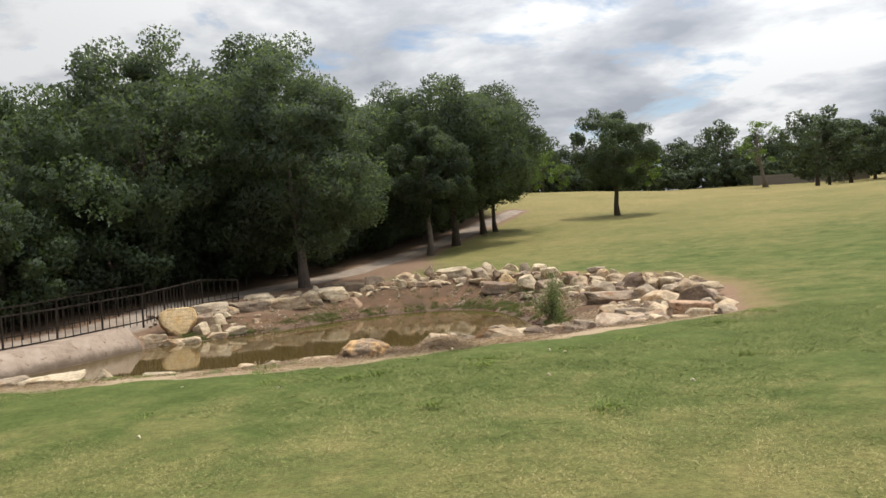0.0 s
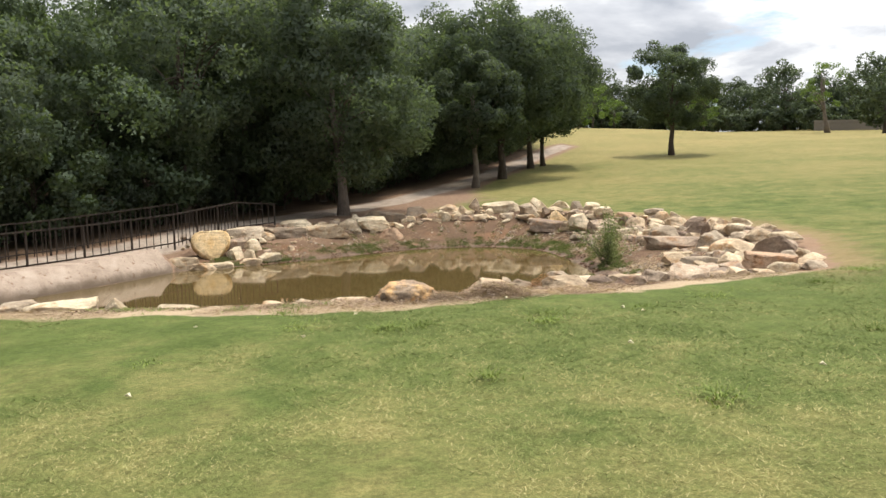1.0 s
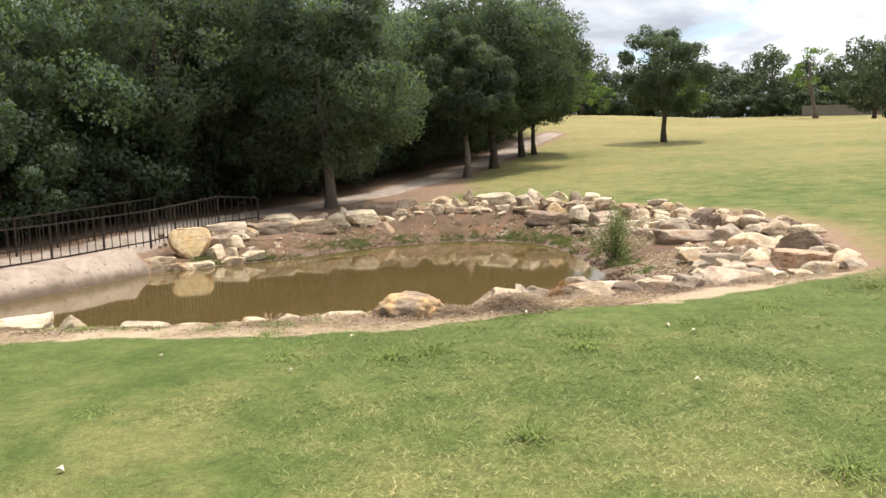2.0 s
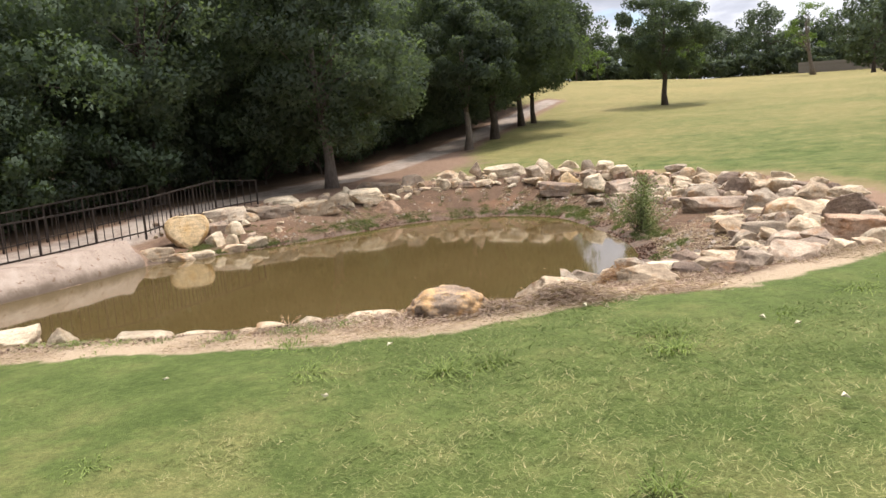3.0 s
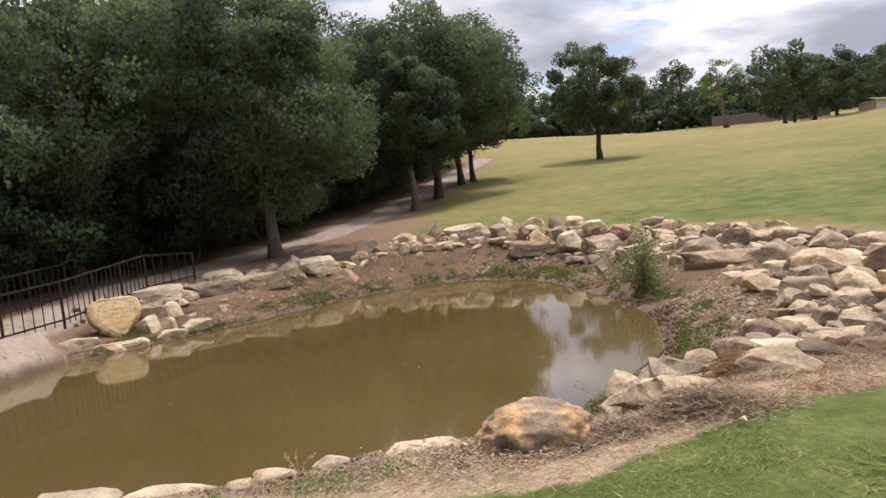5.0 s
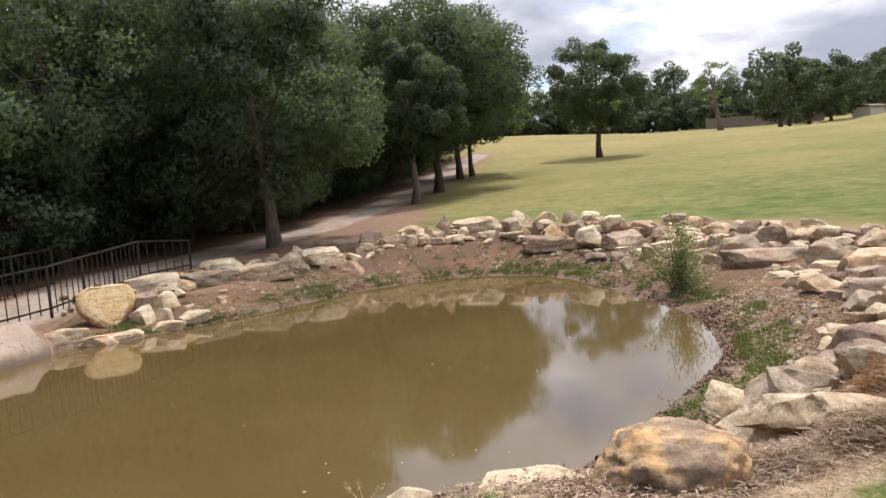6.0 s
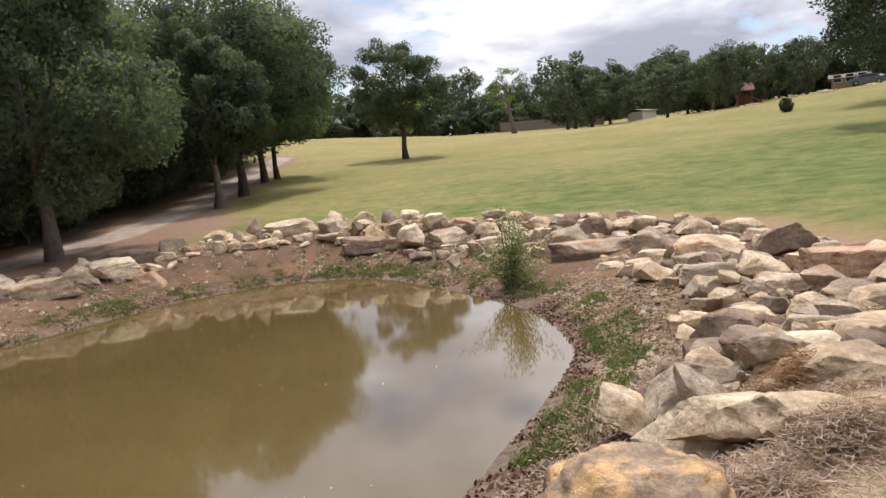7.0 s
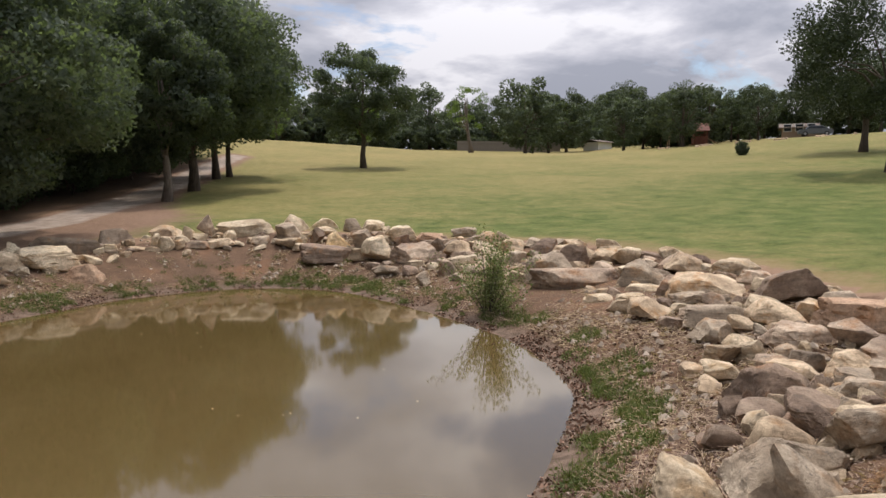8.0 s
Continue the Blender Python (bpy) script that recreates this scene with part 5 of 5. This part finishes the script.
def play_tower(x, y, turn):
    z = far_height(x, y)
    root = empty("play_tower", pose(x, y, z, 0, 0, turn), "red-stained wooden play tower with a swing beam", "playground")
    leg = box_mesh("leg", 0.12, 0.12, 2.0, RED_WOOD, 0.01)
    for lx in (-0.75, 0.75):
        for ly in (-0.75, 0.75):
            part("leg", leg, root, "", pose(lx, ly, 0))
    part("platform", box_mesh("platform", 1.7, 1.7, 0.1, RED_WOOD, 0.01), root, "", pose(0, 0, 0.85))
    board = box_mesh("board", 1.62, 0.03, 0.14, RED_WOOD)
    for k in range(7):
        for turn_b in (0, 90, 180, 270):
            if k > 4 and turn_b == 0:
                continue
            part("board", board, root, "", pose(0, 0, 0.1 + 0.2 * k, 0, 0, turn_b) @ pose(0, -0.81, 0))
    v = [(-1.05, -1.05, 1.75), (1.05, -1.05, 1.75), (1.05, 1.05, 1.75), (-1.05, 1.05, 1.75), (-1.05, 0, 2.75), (1.05, 0, 2.75)]
    part("roof", mesh_from("roof", v, [(0, 1, 5, 4), (3, 4, 5, 2), (0, 4, 3), (1, 2, 5), (0, 3, 2, 1)], RED_WOOD), root, "red board roof")
    part("beam", mesh_from("beam", *tube_data([(-0.8, 0, 1.9), (-3.6, 0, 1.9)], [0.07, 0.07], 8), BROWN_WOOD), root)
    for s in (-1, 1):
        part("strut", mesh_from("strut", *tube_data([(-3.5, 0, 1.95), (-3.8, s * 0.9, 0)], [0.06, 0.06], 8), BROWN_WOOD), root)
    for sx in (-1.6, -2.6):
        swing = part("swing", box_mesh("swing", 0.45, 0.18, 0.03, BROWN_WOOD, 0.01), root, "", pose(sx, 0, 0.45))
        for end in (-0.2, 0.2):
            part("rope", mesh_from("rope", *tube_data([(end, 0, 0.03), (end, 0, 1.4)], [0.012, 0.012], 5), GREY_WOOD), swing)
    part("slide", mesh_from("slide", [(0.8, -0.25, 0.95), (0.8, 0.25, 0.95), (2.3, 0.25, 0.12), (2.3, -0.25, 0.12), (0.8, -0.25, 0.88), (0.8, 0.25, 0.88), (2.3, 0.25, 0.05), (2.3, -0.25, 0.05)],
                            [(0, 1, 2, 3), (7, 6, 5, 4), (0, 3, 7, 4), (1, 5, 6, 2), (0, 4, 5, 1), (2, 6, 7, 3)], BROWN_WOOD), root)


play_tower(63.2, 87.6, -30)

EDGING = rock_mesh(980, 1, 0.55, 0.35, STONE["t"])
for i in range(15):
    f = i / 14
    ex, ey = 53.0 + 24.0 * f, 82.0 - 4.0 * f + 1.5 * math.sin(i * 2.1)
    ob = new("edging_stone", EDGING)
    ob.matrix_basis = pose(ex, ey, far_height(ex, ey) + 0.05, 0, 0, i * 41) @ Matrix.Diagonal((1.1, 0.8, 0.9, 1))
    tagged(ob, "low tan edging stone in the far grass", "stone", "edging stones on the slope")


# ---- plants at the water ----
def shore_shrub(x, y):
    rng = np.random.default_rng(77)
    root = empty("shrub", pose(x, y, float(ground_height(x, y)) - 0.05), "small feathery willow shrub at the water's edge", "shrub")
    stems, tips = [], []
    for k in range(34):
        a, r = rng.uniform(0, 6.28), rng.uniform(0.1, 0.95)
        h = rng.uniform(0.4, 1.5) * (1.1 - 0.45 * r)
        end = Vector((r * math.cos(a), r * math.sin(a), h))
        mid = Vector((end.x * 0.5, end.y * 0.5, h * 0.55))
        stems.append(tube_data([(0.05 * math.cos(a), 0.05 * math.sin(a), 0), mid, end], [0.008, 0.005, 0.002], 5))
        tips += [mid.lerp(end, t) for t in (-0.4, 0.0, 0.25, 0.5, 0.75, 1.0)]
    part("stem", mesh_from("stem", *joined(*stems), BARK), root)
    c = np.array([tuple(t) for t in tips])
    q = leaf_cloud(rng, c, np.full(len(c), 0.15), 24, 0.042, 1.0)
    part("foliage", quads_mesh("foliage", q, SHRUB_LEAF), root)


shore_shrub(2.45, 21.75)


def along_shore(rng, n, low, high, keep, beyond=0.05):
    """Random places beside the water, low to high metres from it, where keep(x, y) holds."""
    i = rng.integers(0, len(SHORE), n)
    f = rng.uniform(0, 1, n)[:, None]
    a, b = SHORE[i], SHORE[(i + 1) % len(SHORE)]
    e = (b - a) / np.linalg.norm(b - a, axis=1)[:, None]
    p = a + (b - a) * f + np.stack([e[:, 1], -e[:, 0]], -1) * rng.uniform(low, high, n)[:, None]
    ok = keep(p[:, 0], p[:, 1]) & (shore_distance(p[:, 0], p[:, 1]) < bank_width(p[:, 0], p[:, 1]) + beyond)
    return p[ok]


def on_ground(p, lift=0.0):
    return np.c_[p, ground_height(p[:, 0], p[:, 1]) + lift]


def patchy(x, y, scale, level):
    return np.array([noise.noise(Vector((a * scale, b * scale, 3.7))) for a, b in zip(x, y)]) > level


def blades(rng, base, length, width, spread_out=0.5):
    """Upright grass blades as slim triangles standing on the base points."""
    n = len(base)
    a = rng.uniform(0, 2 * np.pi, n)
    side = np.stack([np.cos(a), np.sin(a), np.zeros(n)], -1) * (width * rng.uniform(0.6, 1.3, n))[:, None]
    h = length * rng.uniform(0.5, 1.2, n)
    b = rng.uniform(0, 2 * np.pi, n)
    lean = np.stack([np.cos(b), np.sin(b), np.zeros(n)], -1) * (h * rng.uniform(0.55 * spread_out if spread_out > 2 else 0, spread_out, n))[:, None]
    return np.stack([base - side, base + side, base + lean + np.c_[np.zeros((n, 2)), h]], 1)


def straws(rng, base, length, width, lift=0.03):
    """Fallen stalks lying this way and that."""
    n = len(base)
    a = rng.uniform(0, 2 * np.pi, n)
    d = np.stack([np.cos(a), np.sin(a), rng.normal(0, 0.22, n)], -1) * (length * rng.uniform(0.4, 1.3, n) / 2)[:, None]
    side = np.stack([-np.sin(a), np.cos(a), rng.normal(0, 0.6, n)], -1) * (width * rng.uniform(0.6, 1.4, n))[:, None]
    c = base + np.c_[np.zeros((n, 2)), rng.uniform(0.004, lift, n)]
    return np.stack([c - d - side, c + d * 1.0 - side * 0.5, c + d + side * 0.5, c - d + side], 1)


def curls(rng, base, length, width, lift):
    """Short bent twigs, each of two pieces."""
    n = len(base)
    a = rng.uniform(0, 2 * np.pi, n)
    half = length * rng.uniform(0.25, 1.0, n)[:, None] / 2
    one = np.stack([np.cos(a), np.sin(a), rng.normal(0, 0.3, n)], -1) * half
    b = a + rng.normal(0, 0.9, n)
    two = np.stack([np.cos(b), np.sin(b), rng.normal(0, 0.3, n)], -1) * half
    side = np.stack([-np.sin(a), np.cos(a), rng.normal(0, 0.7, n)], -1) * (width * rng.uniform(0.5, 1.3, n))[:, None]
    c = base + np.c_[np.zeros((n, 2)), 0.003 + lift * rng.uniform(0, 1, n) ** 2]
    return np.concatenate([np.stack([c - one - side, c - side, c + side, c - one + side], 1), np.stack([c - side, c + two - side * 0.3, c + two + side * 0.3, c + side], 1)])


def dress_banks():
    rng = np.random.default_rng(9)
    # tufts of weeds and grass in a broken strip along the water
    east = lambda x, y: (x > -1.8) & (y > 13.6) & patchy(x, y, 1.5, -0.08)
    north = lambda x, y: (y > 22.5) & (x < 1.8) & patchy(x, y, 1.1, -0.05)
    p = np.r_[along_shore(rng, 1900, 0.25, 0.95, east), along_shore(rng, 1700, 0.1, 1.0, north), along_shore(rng, 420, 0.5, 2.1, lambda x, y: (y > 24.0) & (x < 1.8))]
    size = rng.uniform(0.35, 1.0, len(p)) ** 1.4
    many = (36 * size + 6).astype(int)
    c = np.repeat(p, many, 0) + rng.normal(0, 1, (many.sum(), 2)) * (0.09 * np.repeat(size, many))[:, None]
    q = blades(rng, on_ground(c, -0.004), 0.13, 0.0036, 1.1)
    q[:, 2] = q[:, 0] + (q[:, 2] - q[:, 0]) * (0.35 + 0.65 * np.repeat(size, many))[:, None]
    tagged(new("shore_grass", quads_mesh("shore_grass", q, WEED, 3)), "uneven green grass tufts along the muddy shore", "grass", kind="stuff")
    q = leaf_cloud(rng, on_ground(np.repeat(p, 4, 0) + rng.normal(0, 0.06, (len(p) * 4, 2)), 0.025), np.full(len(p) * 4, 0.05), 6, 0.034, 0.5)
    tagged(new("shore_weeds", quads_mesh("shore_weeds", q, WEED)), "low olive-green weeds along the muddy shore", "weeds", kind="stuff")
    # stalks and bark shreds on the soil of the banks
    soil = lambda x, y: (x > -7.5) & ((x > -6) | (y > 20))
    p = along_shore(rng, 90000, 0.4, 3.7, lambda x, y: soil(x, y) & ((x > -2) | (y > 24)))
    tagged(new("bank_litter", quads_mesh("bank_litter", straws(rng, on_ground(p), 0.12, 0.0034), STALK)), "dry stalks and shreds strewn over the bank", "litter", kind="stuff")
    x, y = rng.uniform(-7.6, 4.2, 150000), rng.uniform(9.8, 15.0, 150000)
    e = brim(x, y)
    ok = (e > -0.5 - 0.4 * (x < -2.2)) & (e + rng.normal(0, 0.06, len(x)) < 0.03) & (shore_distance(x, y) > 0.2)
    p = np.stack([x[ok], y[ok]], -1)
    tagged(new("rim_litter", quads_mesh("rim_litter", straws(rng, on_ground(p), 0.065, 0.0018, 0.03), STALK)), "dry straw and stalks matted along the near brim", "litter", kind="stuff")
    # shredded twigs matted over the soil behind the brim's rocks
    x, y = rng.uniform(-3.0, 3.2, 170000), rng.uniform(10.2, 14.0, 170000)
    e = brim(x, y) + 0.10 * np.sin(x * 4.1) + rng.normal(0, 0.08, len(x))
    ok = (e > -1.0) & (e < -0.30) & (rng.uniform(0, 1, len(x)) < np.interp(x, [-3.0, -2.2, 1.2, 3.2], [0.15, 1, 0.8, 0.5]))
    q = curls(rng, on_ground(np.stack([x[ok], y[ok]], -1)), 0.075, 0.0022, 0.05)
    tagged(new("twig_mat", quads_mesh("twig_mat", q, STRAW)), "matted mauve-brown shredded twigs along the near brim", "litter", kind="stuff")
    # dead leaves by the water
    p = along_shore(rng, 15000, 0.02, 0.6, lambda x, y: soil(x, y) & (y > 13) & patchy(x, y, 1.4, -0.2))
    p = np.r_[p, along_shore(rng, 16000, 0.5, 3.7, soil)]
    q = leaf_cloud(rng, on_ground(p, 0.008), np.full(len(p), 0.02), 1, 0.05, 0.2)
    tagged(new("dead_leaves", quads_mesh("dead_leaves", q, DEAD_LEAF)), "brown dead leaves at the waterline", "leaves", kind="stuff")
    # shredded bark on the near brim
    p = along_shore(rng, 60000, 0.3, 2.1, lambda x, y: soil(x, y) & (y < 15) & (x > -7), 0.35)
    p = p[brim(p[:, 0], p[:, 1]) < -0.3]
    q = leaf_cloud(rng, on_ground(p, 0.012), np.full(len(p), 0.02), 1, 0.034, 0.5)
    tagged(new("bark_mulch", quads_mesh("bark_mulch", q, MULCH)), "reddish-brown shredded bark on the near brim", "mulch", kind="stuff")
    # gravel
    p = along_shore(rng, 3600, 0.5, 3.4, soil, -0.15)
    pts, faces = [], []
    for k, (x, y, z) in enumerate(on_ground(p)):
        s = rng.triangular(0.012, 0.02, 0.075)
        base = rng.normal(0, 1, (6, 3)) * 0.15 + ((1, 0, 0), (-1, 0, 0), (0, 1, 0), (0, -1, 0), (0, 0, 0.8), (0, 0, -0.6))
        pts += [(x + a * s, y + b * s, z + c * s + 0.2 * s) for a, b, c in base]
        o = 6 * k
        faces += [(o, o + 2, o + 4), (o + 2, o + 1, o + 4), (o + 1, o + 3, o + 4), (o + 3, o, o + 4), (o + 2, o, o + 5), (o + 1, o + 2, o + 5), (o + 3, o + 1, o + 5), (o, o + 3, o + 5)]
    tagged(new("gravel", mesh_from("gravel", pts, faces, GRAVEL)), "loose pale gravel on the banks", "gravel", kind="stuff")


n_ = Nodes("gravel_stone", 0.9, 0.2)
GRAVEL = n_.done(n_.ramp(n_.island(), (0.0, (0.16, 0.12, 0.09)), (0.5, (0.34, 0.28, 0.21)), (1.0, (0.44, 0.37, 0.29))))
n_ = Nodes("bark_shreds", 0.9, 0.15)
MULCH = n_.done(n_.ramp(n_.island(), (0.0, (0.09, 0.055, 0.042)), (0.5, (0.24, 0.155, 0.12)), (1.0, (0.46, 0.36, 0.29))))
n_ = Nodes("dead_leaf", 0.8, 0.2)
DEAD_LEAF = n_.done(n_.ramp(n_.island(), (0.0, (0.06, 0.035, 0.022)), (0.6, (0.17, 0.095, 0.06)), (1.0, (0.36, 0.23, 0.16))))
dress_banks()


def brush_heap(x, y, w, d, h, n, label, seed, material=None, length=0.15):
    """A heap of dead bent twigs and stalks over a matted core."""
    rng = np.random.default_rng(seed)
    u = rng.normal(0, 0.42, (n, 2))
    p = np.c_[x + u[:, 0] * w, y + u[:, 1] * d]
    hump = h * np.exp(-(u ** 2).sum(1) * 2.2) * rng.uniform(0.05, 1.0, n) ** 0.8
    base = np.c_[p, ground_height(p[:, 0], p[:, 1]) + hump]
    tagged(new("brush_heap", quads_mesh("brush_heap", curls(rng, base, length, 0.0019, 0.02), material or STRAW)), label, "brush", kind="stuff")


brush_heap(-0.30, 11.36, 0.75, 0.3, 0.2, 4200, "heap of dry grey-brown twigs against a pale slab", 1)
brush_heap(-1.05, 11.2, 0.5, 0.25, 0.12, 2600, "matted dry stalks beside the orange boulder", 2)
brush_heap(0.35, 12.4, 0.36, 0.25, 0.22, 1400, "reddish dry grass among the rocks", 3, RUSTY)
brush_heap(-0.75, 12.35, 0.3, 0.2, 0.12, 500, "reddish dead leaves and grass beside the slabs", 6, RUSTY, 0.1)
brush_heap(0.7, 11.55, 0.9, 0.32, 0.08, 2200, "dry stalks along the brim of the bank", 4)
brush_heap(2.2, 13.0, 0.9, 0.5, 0.07, 1600, "dry stalks below the meadow's edge", 5)


def weed_tuft(x, y, size, label, seed):
    rng = np.random.default_rng(seed)
    n = int(150 * size)
    r = np.abs(rng.normal(0, 0.14 * size, n))
    a = rng.uniform(0, 6.28, n)
    p = np.stack([x + r * np.cos(a), y + r * np.sin(a)], -1)
    base = on_ground(p, -0.005)
    out = np.stack([np.cos(a), np.sin(a), np.zeros(n)], -1)
    h = rng.uniform(0.015, 0.05, n)
    length = rng.uniform(0.05, 0.16, n) * size
    b = a + rng.normal(0, 0.7, n)
    way = np.stack([np.cos(b), np.sin(b), np.zeros(n)], -1) * length[:, None]
    side = np.stack([-np.sin(b), np.cos(b), np.zeros(n)], -1) * 0.004
    mid = base + way * 0.5 + np.c_[np.zeros((n, 2)), h]
    tip = base + way + np.c_[np.zeros((n, 2)), h * rng.uniform(0.3, 1.0, n)]
    q = np.concatenate([np.stack([base - side, base + side, mid + side, mid - side], 1), np.stack([mid - side, mid + side, tip + side * 0.2, tip - side * 0.2], 1)])
    z = float(ground_height(x, y))
    ob = new("weed_tuft", quads_mesh("weed_tuft", q - (x, y, z), TUFT))
    ob.location = (x, y, z)
    tagged(ob, label, "weed", "weed tufts in the turf", "stuff")


for i, (wx, wy, ws) in enumerate(((0.3, 9.92, 1.3), (0.27, 9.45, 1.0), (-1.4, 9.33, 1.2), (-1.04, 9.43, 0.8), (-2.48, 9.52, 1.2), (2.4, 11.2, 1.4), (2.75, 11.7, 1.0), (1.35, 10.3, 0.8),
                                  (-3.4, 8.0, 0.8), (-2.75, 10.95, 0.9), (-2.45, 11.1, 0.8), (-3.0, 11.0, 0.7), (-4.2, 10.95, 0.6), (-5.2, 11.2, 0.9), (-5.7, 11.35, 0.8), (-4.7, 11.05, 0.8), (-6.3, 11.6, 0.9), (-3.6, 10.9, 0.7), (-6.8, 11.8, 0.8), (1.23, 6.7, 0.9), (-2.85, 10.35, 1.0), (4.2, 12.6, 1.2), (5.4, 14.0, 1.2), (-4.6, 10.4, 1.0), (3.3, 9.0, 0.8), (-0.3, 7.3, 0.7))):
    weed_tuft(wx, wy, ws, "coarse dark green weed tuft in the mown turf", 300 + i)


def dry_sprig(x, y, height, n, label, seed):
    """A few bare bent stems with thin seed heads."""
    rng = np.random.default_rng(seed)
    root = empty("dry_sprig", pose(x, y, float(ground_height(x, y)) - 0.02), label, "dead weed", "dry sprigs on the bank")
    for k in range(n):
        a, r = rng.uniform(0, 6.28), height * rng.uniform(0.25, 0.9)
        end = Vector((r * math.cos(a), r * math.sin(a), height * rng.uniform(0.5, 1.0)))
        mid = Vector((end.x * 0.35, end.y * 0.35, end.z * 0.7))
        stem = part("stem", mesh_from("stem", *tube_data([(0.01 * math.cos(a), 0.01 * math.sin(a), 0), mid, end], [0.004, 0.003, 0.0012], 5), STALK), root)
        q = leaf_cloud(rng, np.array([tuple(mid.lerp(end, f)) for f in (0.6, 0.8, 1.0)]), np.full(3, 0.018), 7, 0.016, 1.0)
        part("seed_head", quads_mesh("seed_head", q, STALK), stem)


for i, (sx, sy, sh, sn) in enumerate(((-0.42, 13.72, 0.42, 7), (-0.1, 14.05, 0.36, 6), (-0.62, 13.35, 0.3, 5), (0.2, 13.75, 0.25, 4), (-3.12, 11.5, 0.22, 4), (-1.95, 11.78, 0.16, 3), (1.5, 15.6, 0.25, 4), (2.3, 16.9, 0.22, 4))):
    dry_sprig(sx, sy, sh, sn, "dry bent weed stems with thin seed heads", 520 + i)


def turf():
    """Short blades of the mown turf, densest where one walks past."""
    rng = np.random.default_rng(4)
    n = 520000
    y = 0.5 + 15.0 * rng.uniform(0, 1, n) ** 1.25 + rng.normal(0, 0.8, n)
    x = -2.0 + rng.uniform(-1, 1, n) * (3.6 + 0.62 * np.maximum(y, 0)) + rng.normal(0, 0.7, n)
    keep = (brim(x, y) + np.sin(x * 5.1 + 1.3 * np.sin(y * 3.3)) * 0.06 + rng.normal(0, 0.06, n) > 0.02) & (line_distance(x, y, TRACK) > 1.6)
    p = np.stack([x[keep], y[keep]], -1)
    rank = step(5.5, 9.0, p[:, 1])
    q = blades(rng, on_ground(p, 0.003), 0.014 + 0.010 * rank, 0.0026 + 0.0006 * rank, 3.2)
    face = np.cross(q[:, 1] - q[:, 0], q[:, 2] - q[:, 0])
    under = face[:, 2] < 0
    q[under] = q[under][:, ::-1]
    face[under] *= -1
    face = face / (np.linalg.norm(face, axis=1)[:, None] + 1e-9) * 0.5 + (0, 0, 0.8)
    me = quads_mesh("turf", q, TURF_BLADE, 3)
    me.polygons.foreach_set("use_smooth", np.ones(len(me.polygons), bool))
    me.normals_split_custom_set_from_vertices(np.repeat(face / np.linalg.norm(face, axis=1)[:, None], 3, 0).astype(np.float32))
    tagged(new("turf", me), "short mown green turf with dry blades", "grass", kind="stuff")


turf()


def clover_leaves():
    """A few fallen pale leaves on the turf."""
    rng = np.random.default_rng(8)
    for i, (x, y) in enumerate(((1.12, 10.1), (1.3, 9.85), (-0.18, 11.0), (-2.2, 8.9), (-3.6, 9.6), (0.9, 8.2), (-3.0, 6.9), (2.2, 7.4), (-1.9, 10.1))):
        a = rng.uniform(0, 6.28)
        v = [(0.03 * math.cos(a + k * 1.05) * (1.0 if k % 2 else 0.55), 0.03 * math.sin(a + k * 1.05) * (1.0 if k % 2 else 0.55), 0.008 + 0.012 * (k % 3)) for k in range(6)]
        v += [(a1, b1, c1 - 0.003) for a1, b1, c1 in v]
        f = [tuple(range(6)), tuple(range(6, 12))[::-1]] + [(k, 6 + k, 6 + (k + 1) % 6, (k + 1) % 6) for k in range(6)]
        ob = new("fallen_leaf", mesh_from("fallen_leaf", v, f, PALE_DRY))
        ob.location = (x, y, float(ground_height(x, y)) + 0.02)
        tagged(ob, "pale dry leaf fallen on the turf", "leaf", "fallen leaves on the turf")


n_ = Nodes("pale_dry_leaf", 0.8, 0.2)
PALE_DRY = n_.done(n_.ramp(n_.noise(20), (0.3, (0.5, 0.44, 0.28)), (0.7, (0.68, 0.62, 0.44))))
clover_leaves()


def floating_bits():
    """Specks of leaf and foam afloat on the pond."""
    rng = np.random.default_rng(12)
    x, y = rng.uniform(-8.5, 0.5, 900), rng.uniform(13.5, 24.5, 900)
    ok = (shore_distance(x, y) < -0.4) & patchy(x, y, 0.5, 0.12)
    c = np.stack([x[ok], y[ok], np.full(ok.sum(), 0.006)], -1)[:36]
    a = rng.uniform(0, 6.28, len(c))
    s = rng.uniform(0.006, 0.018, len(c))
    q = np.stack([c + np.stack([np.cos(a + k * 1.57), np.sin(a + k * 1.57), np.zeros(len(c))], -1) * (s * (1.0 if k % 2 else 0.55))[:, None] for k in range(4)], 1)
    tagged(new("floating_leaves", quads_mesh("floating_leaves", q, PALE_DRY)), "small pale leaf bits afloat on the pond", "leaves", kind="stuff")


floating_bits()
